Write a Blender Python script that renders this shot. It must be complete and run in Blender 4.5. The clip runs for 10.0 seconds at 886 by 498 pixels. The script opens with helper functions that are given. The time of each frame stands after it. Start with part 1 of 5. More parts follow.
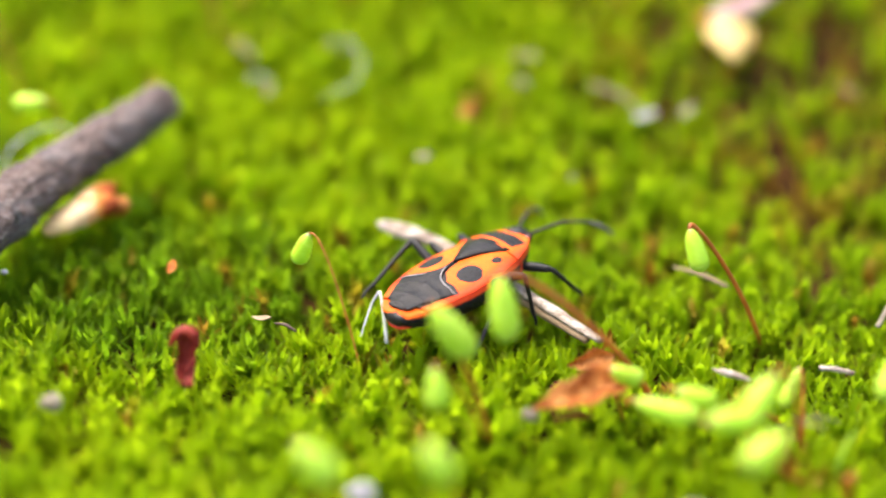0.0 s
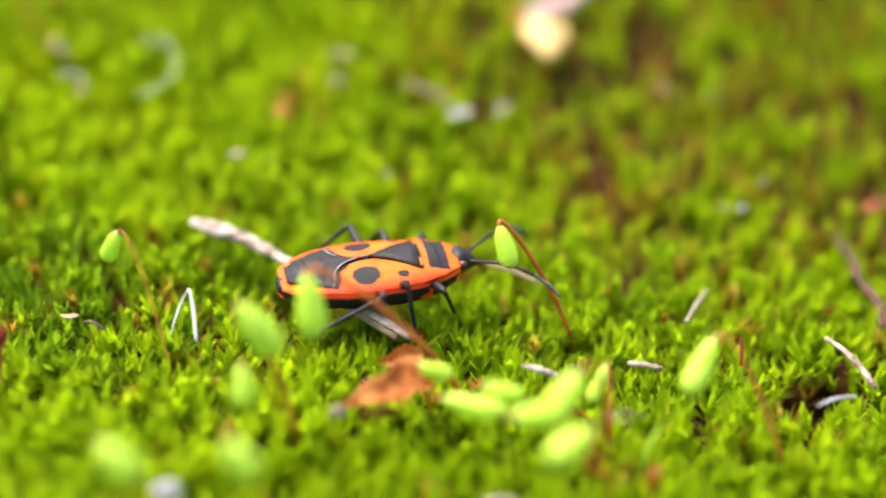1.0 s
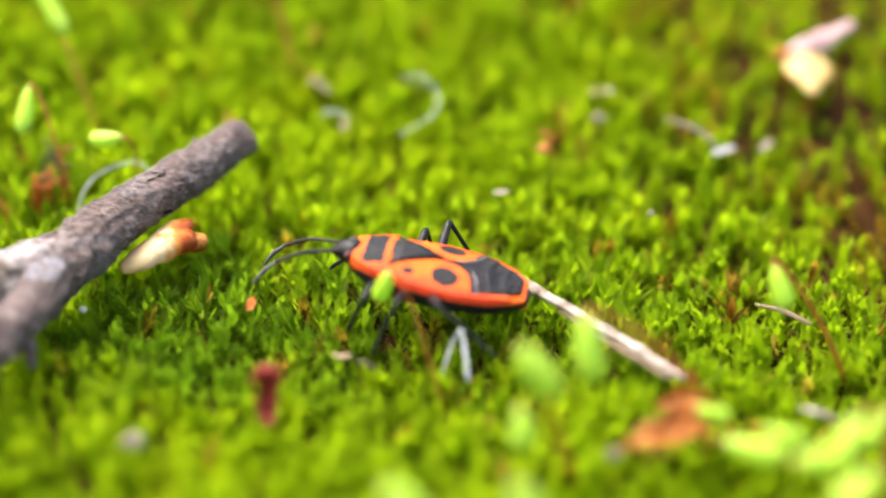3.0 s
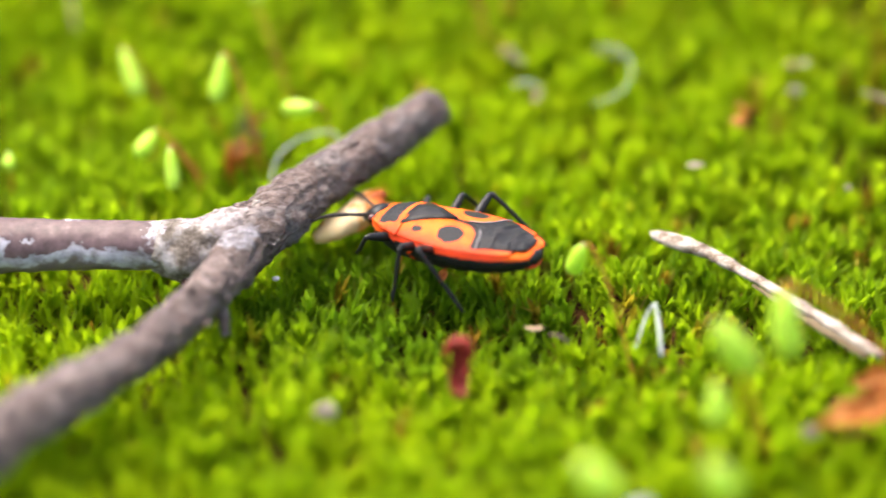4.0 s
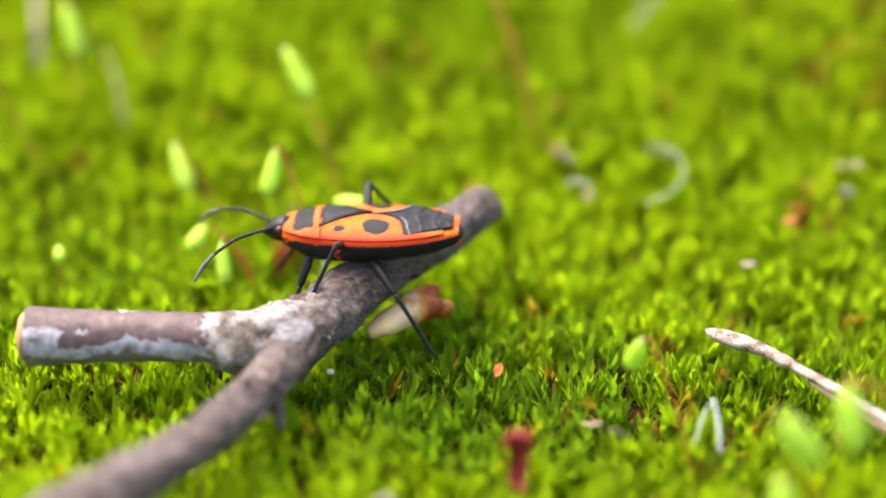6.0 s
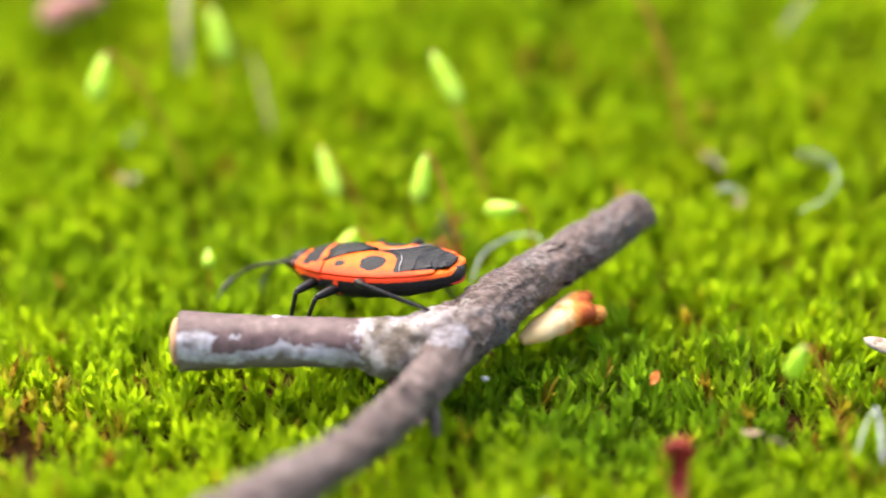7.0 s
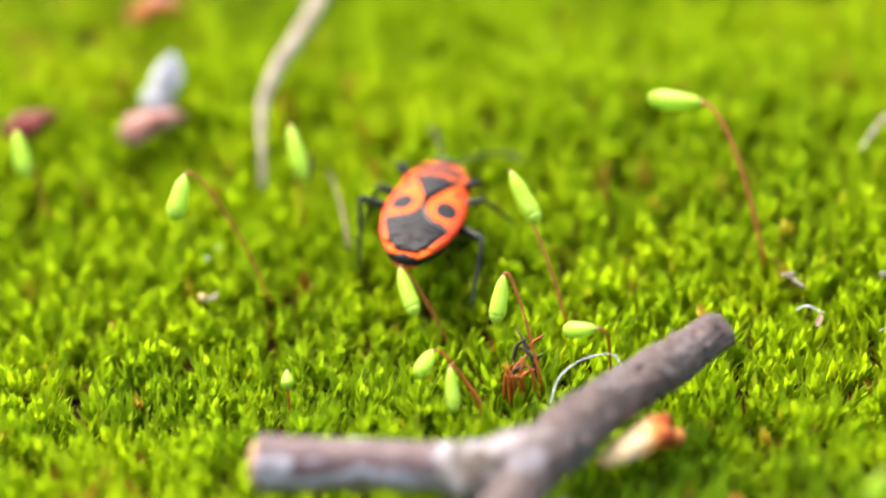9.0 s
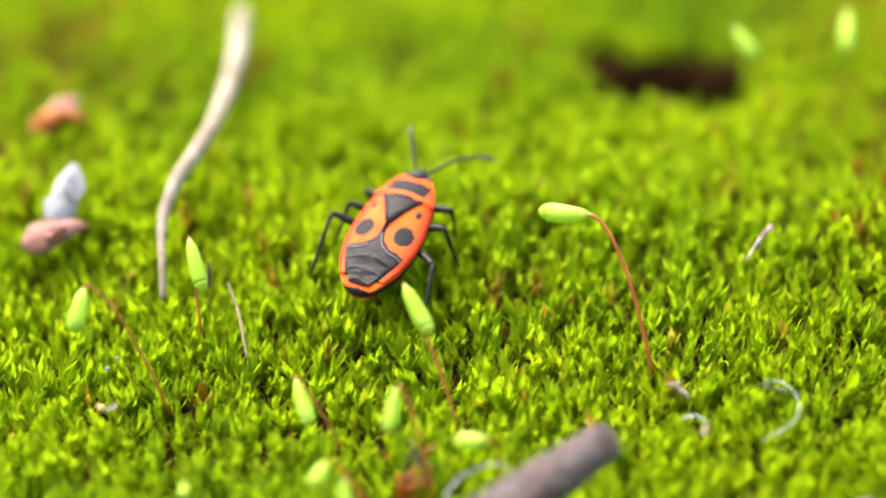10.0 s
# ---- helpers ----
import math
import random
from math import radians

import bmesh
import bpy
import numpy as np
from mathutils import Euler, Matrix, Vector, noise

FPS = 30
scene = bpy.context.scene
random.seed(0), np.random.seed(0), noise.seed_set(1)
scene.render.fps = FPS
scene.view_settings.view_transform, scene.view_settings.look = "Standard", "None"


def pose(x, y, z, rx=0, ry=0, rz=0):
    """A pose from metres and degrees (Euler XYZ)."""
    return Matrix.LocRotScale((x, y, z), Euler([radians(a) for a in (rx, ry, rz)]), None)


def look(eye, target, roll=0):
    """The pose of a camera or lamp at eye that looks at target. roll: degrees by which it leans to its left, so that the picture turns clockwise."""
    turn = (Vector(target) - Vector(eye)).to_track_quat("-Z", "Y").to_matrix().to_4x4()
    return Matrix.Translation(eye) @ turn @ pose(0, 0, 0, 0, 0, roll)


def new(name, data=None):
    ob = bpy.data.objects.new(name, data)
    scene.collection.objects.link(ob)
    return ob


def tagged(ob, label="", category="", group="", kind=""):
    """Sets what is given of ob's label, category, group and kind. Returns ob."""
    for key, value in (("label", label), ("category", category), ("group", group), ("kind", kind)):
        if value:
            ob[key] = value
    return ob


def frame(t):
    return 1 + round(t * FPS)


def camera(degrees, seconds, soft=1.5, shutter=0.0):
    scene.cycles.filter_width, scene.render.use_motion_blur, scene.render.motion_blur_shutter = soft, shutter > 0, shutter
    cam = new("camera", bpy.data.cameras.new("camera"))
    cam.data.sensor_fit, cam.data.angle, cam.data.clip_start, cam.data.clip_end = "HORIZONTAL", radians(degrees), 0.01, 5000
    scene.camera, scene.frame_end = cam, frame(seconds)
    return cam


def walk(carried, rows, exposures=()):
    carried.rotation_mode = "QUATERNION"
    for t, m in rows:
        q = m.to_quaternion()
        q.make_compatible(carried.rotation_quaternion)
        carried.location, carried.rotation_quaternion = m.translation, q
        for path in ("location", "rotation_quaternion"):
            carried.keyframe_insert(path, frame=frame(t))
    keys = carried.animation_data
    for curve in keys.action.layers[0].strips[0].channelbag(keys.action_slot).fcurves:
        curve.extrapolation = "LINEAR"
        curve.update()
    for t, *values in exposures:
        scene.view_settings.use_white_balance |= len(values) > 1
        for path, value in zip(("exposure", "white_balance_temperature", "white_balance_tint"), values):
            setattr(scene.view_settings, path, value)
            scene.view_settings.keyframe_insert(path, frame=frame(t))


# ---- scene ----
MM = 0.001  # lengths below are in millimetres, and scaled where a mesh is made

cam = camera(20.0, 10.0, shutter=0.4)
cam.data.dof.use_dof = True
cam.data.dof.aperture_fstop = 11.2
PATH = [
    (0, (0.00009, -0.13085, 0.07344), (0.00005, -0.01132, 0.00054), 2.49),
    (0.5, (0.00132, -0.13075, 0.07308), (0.00536, -0.01106, 0.00058), 3.46),
    (0.7, (0.00182, -0.13088, 0.07315), (0.00757, -0.01120, 0.00074), 3.82),
    (1, (0.00242, -0.13097, 0.07320), (0.01050, -0.01135, 0.00090), 4.34),
    (1.2, (0.00260, -0.13051, 0.07280), (0.01217, -0.01093, 0.00062), 4.71),
    (1.4, (0.00261, -0.12994, 0.07231), (0.01328, -0.01034, 0.00032), 5.04),
    (1.5, (0.00254, -0.12979, 0.07220), (0.01388, -0.01025, 0.00022), 5.15),
    (1.6, (0.00243, -0.12978, 0.07223), (0.01428, -0.01033, 0.00017), 5.22),
    (1.8, (0.00209, -0.12998, 0.07250), (0.01443, -0.01064, 0.00034), 5.27),
    (2, (0.00139, -0.13038, 0.07299), (0.01276, -0.01111, 0.00056), 5.09),
    (2.2, (-0.00009, -0.13121, 0.07386), (0.00937, -0.01196, 0.00113), 4.58),
    (2.3, (-0.00099, -0.13170, 0.07438), (0.00722, -0.01244, 0.00152), 4.23),
    (2.4, (-0.00177, -0.13207, 0.07478), (0.00495, -0.01282, 0.00174), 3.87),
    (2.5, (-0.00230, -0.13218, 0.07496), (0.00255, -0.01278, 0.00202), 3.52),
    (2.6, (-0.00250, -0.13193, 0.07485), (0.00056, -0.01235, 0.00212), 3.18),
    (2.7, (-0.00248, -0.13140, 0.07455), (-0.00120, -0.01162, 0.00209), 2.83),
    (2.8, (-0.00234, -0.13077, 0.07412), (-0.00245, -0.01080, 0.00195), 2.47),
    (2.9, (-0.00216, -0.13019, 0.07366), (-0.00338, -0.01007, 0.00177), 2.14),
    (3, (-0.00204, -0.12985, 0.07325), (-0.00447, -0.00957, 0.00166), 1.85),
    (3.2, (-0.00188, -0.13103, 0.07244), (-0.00619, -0.01010, 0.00203), 1.73),
    (4.3, (-0.00394, -0.12861, 0.07308), (-0.01724, -0.01045, -0.00082), -0.32),
    (4.5, (-0.00442, -0.12857, 0.07305), (-0.01772, -0.01043, -0.00088), -0.35),
    (5, (-0.00233, -0.12912, 0.07232), (-0.01758, -0.01008, 0.00022), -0.99),
    (5.2, (-0.00173, -0.12884, 0.07212), (-0.01709, -0.00924, 0.00098), -1.05),
    (6.3, (-0.00788, -0.13001, 0.07072), (-0.01947, -0.00729, 0.00435), 1.09),
    (6.5, (-0.00829, -0.12956, 0.07082), (-0.02178, -0.00721, 0.00412), 0.52),
    (7, (-0.00974, -0.12930, 0.06983), (-0.02708, -0.00718, 0.00360), -0.21),
    (7.5, (-0.01118, -0.12863, 0.06999), (-0.03180, -0.00759, 0.00273), -0.81),
    (8, (-0.01199, -0.12799, 0.06963), (-0.03500, -0.00763, 0.00194), -1.39),
    (8.2, (-0.01176, -0.12780, 0.06986), (-0.03520, -0.00748, 0.00222), -1.54),
    (8.5, (-0.01106, -0.12768, 0.07047), (-0.03480, -0.00634, 0.00480), -1.62),
    (9, (-0.00988, -0.12825, 0.07184), (-0.03180, -0.00475, 0.00965), -1.13),
    (9.5, (-0.00881, -0.12884, 0.07430), (-0.02875, -0.00428, 0.01357), -0.77),
    (10, (-0.00779, -0.12988, 0.07587), (-0.02567, -0.00415, 0.01693), -0.38),
]
walk(cam, [(t, look(eye, target, roll)) for t, eye, target, roll in PATH])
# the lens is refocused by hand as the bug walks: seconds and distance in millimetres
FOCUS = ((0, 133.5), (1, 134), (2, 134), (2.5, 136), (2.8, 138), (3, 139.5), (3.2, 139.5), (4.3, 136), (5, 136), (6.3, 137), (7, 136), (7.5, 136.5), (8, 138), (8.5, 140), (9, 146.5), (9.5, 153.5), (10, 159))
focus_point = new("focus_point")
focus_point.empty_display_size = 0.001
cam.data.dof.focus_object = focus_point

# ---- light: bright, thinly overcast sky ----
SUN_EL, SUN_AZ = 64.0, 305.0  # degrees; azimuth clockwise from +y
scene.view_settings.exposure = 1.76
world = bpy.data.worlds.new("sky")
scene.world = world
world.use_nodes = True
wn = world.node_tree.nodes
sky = wn.new("ShaderNodeTexSky")
sky.sky_type, sky.sun_disc = "NISHITA", False
sky.sun_elevation, sky.sun_rotation = radians(SUN_EL), radians(SUN_AZ)
sky.air_density, sky.dust_density, sky.ozone_density = 1.0, 6.0, 0.6
world.node_tree.links.new(sky.outputs[0], wn["Background"].inputs[0])
wn["Background"].inputs[1].default_value = 0.15
sun = new("sun", bpy.data.lights.new("sun", "SUN"))
sun.data.energy, sun.data.angle, sun.data.color = 1.5, radians(60), (1.0, 0.95, 0.86)
az, el = radians(SUN_AZ), radians(SUN_EL)
sun.matrix_world = look((math.sin(az) * math.cos(el), math.cos(az) * math.cos(el), math.sin(el)), (0, 0, 0))


# ---- materials ----
def material(name):
    m = bpy.data.materials.new(name)
    m.use_nodes = True
    t = m.node_tree
    return m, t, t.nodes["Principled BSDF"]


def add(t, kind, **values):
    n = t.nodes.new(kind)
    for key, v in values.items():
        n.inputs[key].default_value = v
    return n


def ramp(t, source, stops):
    r = t.nodes.new("ShaderNodeValToRGB")
    while len(r.color_ramp.elements) < len(stops):
        r.color_ramp.elements.new(0.5)
    for e, (at, c) in zip(r.color_ramp.elements, stops):
        e.position, e.color = at, (*c, 1)
    t.links.new(source, r.inputs[0])
    return r.outputs[0]


def mix(t, factor, a, b, kind="MIX"):
    n = t.nodes.new("ShaderNodeMix")
    n.data_type, n.blend_type = "RGBA", kind
    for socket, v in ((n.inputs[0], factor), (n.inputs[6], a), (n.inputs[7], b)):
        if isinstance(v, bpy.types.NodeSocket):
            t.links.new(v, socket)
        elif isinstance(v, (int, float)):
            socket.default_value = v
        else:
            socket.default_value = (*v, 1)
    return n.outputs[2]


def calc(t, op, a, b=0.0, c=0.0):
    n = t.nodes.new("ShaderNodeMath")
    n.operation = op
    for socket, v in zip(n.inputs, (a, b, c)):
        if isinstance(v, bpy.types.NodeSocket):
            t.links.new(v, socket)
        else:
            socket.default_value = v
    return n.outputs[0]


def place(t, scale=1000.0):
    """Object coordinates in millimetres."""
    c = t.nodes.new("ShaderNodeTexCoord")
    m = t.nodes.new("ShaderNodeVectorMath")
    m.operation = "SCALE"
    m.inputs["Scale"].default_value = scale
    t.links.new(c.outputs["Object"], m.inputs[0])
    return m.outputs[0]


def cloud(t, where, scale, detail=3.0, rough=0.55):
    n = add(t, "ShaderNodeTexNoise", Scale=scale, Detail=detail, Roughness=rough)
    t.links.new(where, n.inputs["Vector"])
    return n.outputs[0]


def relief(t, bsdf, height, strength, distance=0.1):
    b = add(t, "ShaderNodeBump", Strength=strength, Distance=distance * MM)
    t.links.new(height, b.inputs["Height"])
    t.links.new(b.outputs[0], bsdf.inputs["Normal"])


def surface(name, stops, scale, rough=0.5, bump=0.4, depth=0.1, fine=None, sheer=0.0, spec=0.5):
    """Two scales of noise between the colours given, with relief; sheer: the share of light let through."""
    m, t, b = material(name)
    p = place(t)
    big, small = cloud(t, p, scale), cloud(t, p, fine or scale * 7, 4)
    both = calc(t, "ADD", calc(t, "MULTIPLY", big, 0.65), calc(t, "MULTIPLY", small, 0.35))
    colour = ramp(t, both, stops)
    t.links.new(colour, b.inputs["Base Color"])
    b.inputs["Roughness"].default_value = rough
    b.inputs["Specular IOR Level"].default_value = spec
    relief(t, b, both, bump, depth)
    if sheer:
        tr = t.nodes.new("ShaderNodeBsdfTranslucent")
        t.links.new(colour, tr.inputs[0])
        mx = t.nodes.new("ShaderNodeMixShader")
        mx.inputs[0].default_value = sheer
        out = t.nodes["Material Output"]
        t.links.new(b.outputs[0], mx.inputs[1])
        t.links.new(tr.outputs[0], mx.inputs[2])
        t.links.new(mx.outputs[0], out.inputs[0])
    return m


def moss_material():
    m, t, b = material("moss")
    p = place(t)
    tone = t.nodes.new("ShaderNodeAttribute")
    tone.attribute_name = "tone"
    isle = t.nodes.new("ShaderNodeNewGeometry")
    patch = calc(t, "ADD", calc(t, "MULTIPLY", cloud(t, p, 0.19, 3), 0.6), calc(t, "MULTIPLY", cloud(t, p, 0.07, 2), 0.4))
    green = ramp(t, patch, [(0.34, (0.25, 0.385, 0.003)), (0.48, (0.33, 0.48, 0.004)), (0.64, (0.40, 0.53, 0.005))])
    vary = ramp(t, isle.outputs["Random Per Island"], [(0.0, (0.86, 0.90, 0.8)), (0.5, (1.0, 1.0, 1.0)), (0.975, (1.05, 1.05, 1.1)), (0.99, (1.12, 0.76, 1.5)), (1.0, (1.2, 0.92, 4.0))])
    green = mix(t, 1.0, green, vary, "MULTIPLY")
    deep = t.nodes.new("ShaderNodeAttribute")  # the darker kind of moss, plain darker patches, and the ledge's painted shade
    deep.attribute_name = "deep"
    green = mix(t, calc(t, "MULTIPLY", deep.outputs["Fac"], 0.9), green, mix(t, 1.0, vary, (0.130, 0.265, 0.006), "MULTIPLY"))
    dead = ramp(t, isle.outputs["Random Per Island"], [(0.0, (0.14, 0.045, 0.006)), (0.6, (0.33, 0.16, 0.015)), (1.0, (0.50, 0.36, 0.06))])
    tip = t.nodes.new("ShaderNodeAttribute")
    tip.attribute_name = "tip"
    hair = calc(t, "MULTIPLY", calc(t, "POWER", tip.outputs["Fac"], 9.0), 0.5)
    green = mix(t, hair, green, (0.58, 0.70, 0.22))
    colour = mix(t, tone.outputs["Fac"], green, dead)
    t.links.new(colour, b.inputs["Base Color"])
    b.inputs["Roughness"].default_value = 0.40
    b.inputs["Specular IOR Level"].default_value = 0.22
    tr = t.nodes.new("ShaderNodeBsdfTranslucent")
    t.links.new(colour, tr.inputs[0])
    mx = t.nodes.new("ShaderNodeMixShader")
    mx.inputs[0].default_value = 0.80
    t.links.new(b.outputs[0], mx.inputs[1])
    t.links.new(tr.outputs[0], mx.inputs[2])
    t.links.new(mx.outputs[0], t.nodes["Material Output"].inputs[0])
    return m


def ground_material():
    m, t, b = material("soil_under_moss")
    p = place(t)
    far = t.nodes.new("ShaderNodeVectorMath")
    far.operation = "LENGTH"
    t.links.new(p, far.inputs[0])
    soil = ramp(t, cloud(t, p, 0.9, 5), [(0.3, (0.014, 0.006, 0.0015)), (0.5, (0.036, 0.015, 0.0035)), (0.75, (0.095, 0.040, 0.009))])
    grass = ramp(t, cloud(t, p, 0.12, 6, 0.65), [(0.3, (0.03, 0.06, 0.006)), (0.5, (0.09, 0.17, 0.012)), (0.7, (0.16, 0.25, 0.02))])
    edge = ramp(t, calc(t, "MULTIPLY", far.outputs["Value"], 0.005), [(0.44, (0, 0, 0)), (0.62, (1, 1, 1))])
    t.links.new(mix(t, edge, soil, grass), b.inputs["Base Color"])
    b.inputs["Roughness"].default_value = 0.95
    b.inputs["Specular IOR Level"].default_value = 0.08
    relief(t, b, cloud(t, p, 2.5, 5), 0.8, 0.4)
    return m


SOOT = (0.007, 0.0065, 0.007)


def mask(t, value, low, high):
    """0 under low, 1 over high."""
    n = t.nodes.new("ShaderNodeMapRange")
    n.interpolation_type = "SMOOTHSTEP"
    n.inputs[1].default_value, n.inputs[2].default_value = low, high
    t.links.new(value, n.inputs[0])
    return n.outputs[0]


def bug_paint(name, kind):
    """The firebug's warning pattern, laid out along the body (x to the head, y to its left)."""
    m, t, b = material(name)
    p = place(t)
    s = t.nodes.new("ShaderNodeSeparateXYZ")
    t.links.new(p, s.inputs[0])
    wob = calc(t, "MULTIPLY", calc(t, "SUBTRACT", cloud(t, p, 3.0, 4, 0.7), 0.5), 0.35)
    x = calc(t, "ADD", s.outputs[0], wob)
    y = calc(t, "ADD", calc(t, "ABSOLUTE", s.outputs[1]), calc(t, "MULTIPLY", wob, 0.7))
    z = s.outputs[2]

    def spot(cx, cy, rx, ry):
        dx = calc(t, "DIVIDE", calc(t, "SUBTRACT", x, cx), rx)
        dy = calc(t, "DIVIDE", calc(t, "SUBTRACT", y, cy), ry)
        return calc(t, "SQRT", calc(t, "ADD", calc(t, "MULTIPLY", dx, dx), calc(t, "MULTIPLY", dy, dy)))

    if kind == "forewing":
        dark = calc(t, "SUBTRACT", 1.0, mask(t, spot(-0.81, 1.40, 0.76, 0.66), 0.93, 1.03))
        dark = calc(t, "MAXIMUM", dark, calc(t, "SUBTRACT", 1.0, mask(t, spot(1.18, 1.58, 0.34, 0.20), 0.85, 1.1)))
        inner = calc(t, "DIVIDE", calc(t, "SUBTRACT", 1.5, calc(t, "MINIMUM", y, 1.5)), 1.32)
        outer = calc(t, "MULTIPLY", calc(t, "MAXIMUM", calc(t, "SUBTRACT", y, 1.5), 0.0), 0.4)
        aft = calc(t, "DIVIDE", calc(t, "MAXIMUM", calc(t, "SUBTRACT", -0.80, calc(t, "ADD", x, outer)), 0.0), 1.36)
        lobe = calc(t, "SQRT", calc(t, "ADD", calc(t, "MULTIPLY", inner, inner), calc(t, "MULTIPLY", aft, aft)))
        behind = calc(t, "MULTIPLY", mask(t, lobe, 0.98, 1.03), calc(t, "SUBTRACT", 1.0, mask(t, x, -0.30, -0.20)))
        inside = calc(t, "SUBTRACT", 1.0, mask(t, calc(t, "SUBTRACT", y, calc(t, "MULTIPLY", calc(t, "ADD", x, 3.0), 0.40)), 1.78, 1.86))
        dark = calc(t, "MAXIMUM", dark, calc(t, "MULTIPLY", behind, inside))
    elif kind == "pronotum":
        band = calc(t, "MULTIPLY", mask(t, x, 2.58, 2.66), calc(t, "SUBTRACT", 1.0, mask(t, x, 3.72, 3.82)))
        sides = calc(t, "SUBTRACT", 1.0, mask(t, y, 1.36, 1.44))
        dark = calc(t, "MULTIPLY", band, sides)
    else:  # abdomen: black belly, red flanks by the rim, red bosses by the legs
        under = calc(t, "SUBTRACT", 1.0, mask(t, calc(t, "ADD", z, calc(t, "MULTIPLY", wob, 0.5)), -0.30, -0.20))
        blots = mask(t, cloud(t, p, 0.9, 1), 0.56, 0.60)
        front = mask(t, x, 0.6, 1.0)
        dark = calc(t, "MULTIPLY", under, calc(t, "SUBTRACT", 1.0, calc(t, "MULTIPLY", blots, front)))
    fine = cloud(t, p, 9.0, 3, 0.6)
    orange = ramp(t, cloud(t, p, 1.1, 4), [(0.3, (0.72, 0.075, 0.003)), (0.5, (0.80, 0.115, 0.004)), (0.72, (0.84, 0.15, 0.005))])
    rim = mask(t, calc(t, "SUBTRACT", y, calc(t, "MULTIPLY", calc(t, "ABSOLUTE", calc(t, "ADD", x, 0.6)), -0.14)), 1.75, 2.45)  # redder towards the edges
    orange = mix(t, calc(t, "MULTIPLY", rim, 0.85), orange, (0.66, 0.040, 0.010))
    black = ramp(t, fine, [(0.35, SOOT), (0.65, (0.016, 0.015, 0.016)), (0.8, (0.032, 0.03, 0.03))])
    t.links.new(mix(t, dark, orange, black), b.inputs["Base Color"])
    b.inputs["Roughness"].default_value = 0.45
    b.inputs["Specular IOR Level"].default_value = 0.20
    relief(t, b, fine, 0.8, 0.09)
    return m


def bark_material():
    m, t, b = material("bark")
    p = place(t)
    st = t.nodes.new("ShaderNodeMapping")
    st.inputs["Rotation"].default_value = (0, 0, radians(-53))
    st.inputs["Scale"].default_value = (0.35, 1.5, 1.5)
    t.links.new(p, st.inputs[0])
    grain = cloud(t, st.outputs[0], 1.9, 6, 0.7)
    rough = calc(t, "ADD", calc(t, "MULTIPLY", cloud(t, p, 1.3, 7, 0.7), 0.6), calc(t, "MULTIPLY", grain, 0.4))
    bark = ramp(t, rough, [(0.34, (0.032, 0.021, 0.018)), (0.43, (0.094, 0.059, 0.047)), (0.52, (0.156, 0.102, 0.084)), (0.66, (0.28, 0.21, 0.185))])
    lichen = mask(t, cloud(t, p, 0.42, 5, 0.65), 0.55, 0.60)
    colour = mix(t, calc(t, "MULTIPLY", lichen, 0.28), bark, (0.33, 0.31, 0.31))
    s = t.nodes.new("ShaderNodeSeparateXYZ")  # smoother, pinkish bark on the thin lower arm
    t.links.new(p, s.inputs[0])
    arm = calc(t, "SUBTRACT", 1.0, mask(t, calc(t, "ADD", s.outputs[1], calc(t, "MULTIPLY", cloud(t, p, 0.6, 4), 4.0)), -16.5, -13.5))
    pinkish = ramp(t, cloud(t, p, 0.75, 5, 0.6), [(0.38, (0.075, 0.045, 0.038)), (0.5, (0.175, 0.117, 0.098)), (0.64, (0.34, 0.262, 0.235))])
    colour = mix(t, calc(t, "MULTIPLY", arm, 0.75), colour, pinkish)
    gap = t.nodes.new("ShaderNodeVectorMath")  # one bare silvery scar on the fork
    gap.operation = "DISTANCE"
    t.links.new(p, gap.inputs[0])
    gap.inputs[1].default_value = (-25.7, -16.0, 3.25)
    scar = calc(t, "SUBTRACT", 1.0, mask(t, calc(t, "ADD", gap.outputs["Value"], calc(t, "MULTIPLY", cloud(t, p, 1.1, 5, 0.65), 2.6)), 2.35, 2.45))
    colour = mix(t, calc(t, "MULTIPLY", scar, 0.8), colour, ramp(t, cloud(t, p, 1.6, 5, 0.65), [(0.36, (0.17, 0.15, 0.15)), (0.5, (0.30, 0.28, 0.31)), (0.64, (0.45, 0.43, 0.48))]))
    fine = cloud(t, st.outputs[0], 3.6, 6, 0.75)
    colour = mix(t, calc(t, "MULTIPLY", mask(t, fine, 0.54, 0.60), 0.48), colour, (0.38, 0.32, 0.30))
    colour = mix(t, calc(t, "MULTIPLY", calc(t, "SUBTRACT", 1.0, mask(t, fine, 0.40, 0.47)), 0.60), colour, (0.018, 0.011, 0.009))
    blot = calc(t, "SUBTRACT", 1.0, mask(t, cloud(t, p, 0.62, 6, 0.7), 0.40, 0.46))
    colour = mix(t, calc(t, "MULTIPLY", blot, 0.55), colour, (0.035, 0.022, 0.018))
    t.links.new(colour, b.inputs["Base Color"])
    b.inputs["Roughness"].default_value = 0.58
    relief(t, b, calc(t, "ADD", rough, calc(t, "MULTIPLY", fine, 0.9)), 0.8, 0.5)
    return m


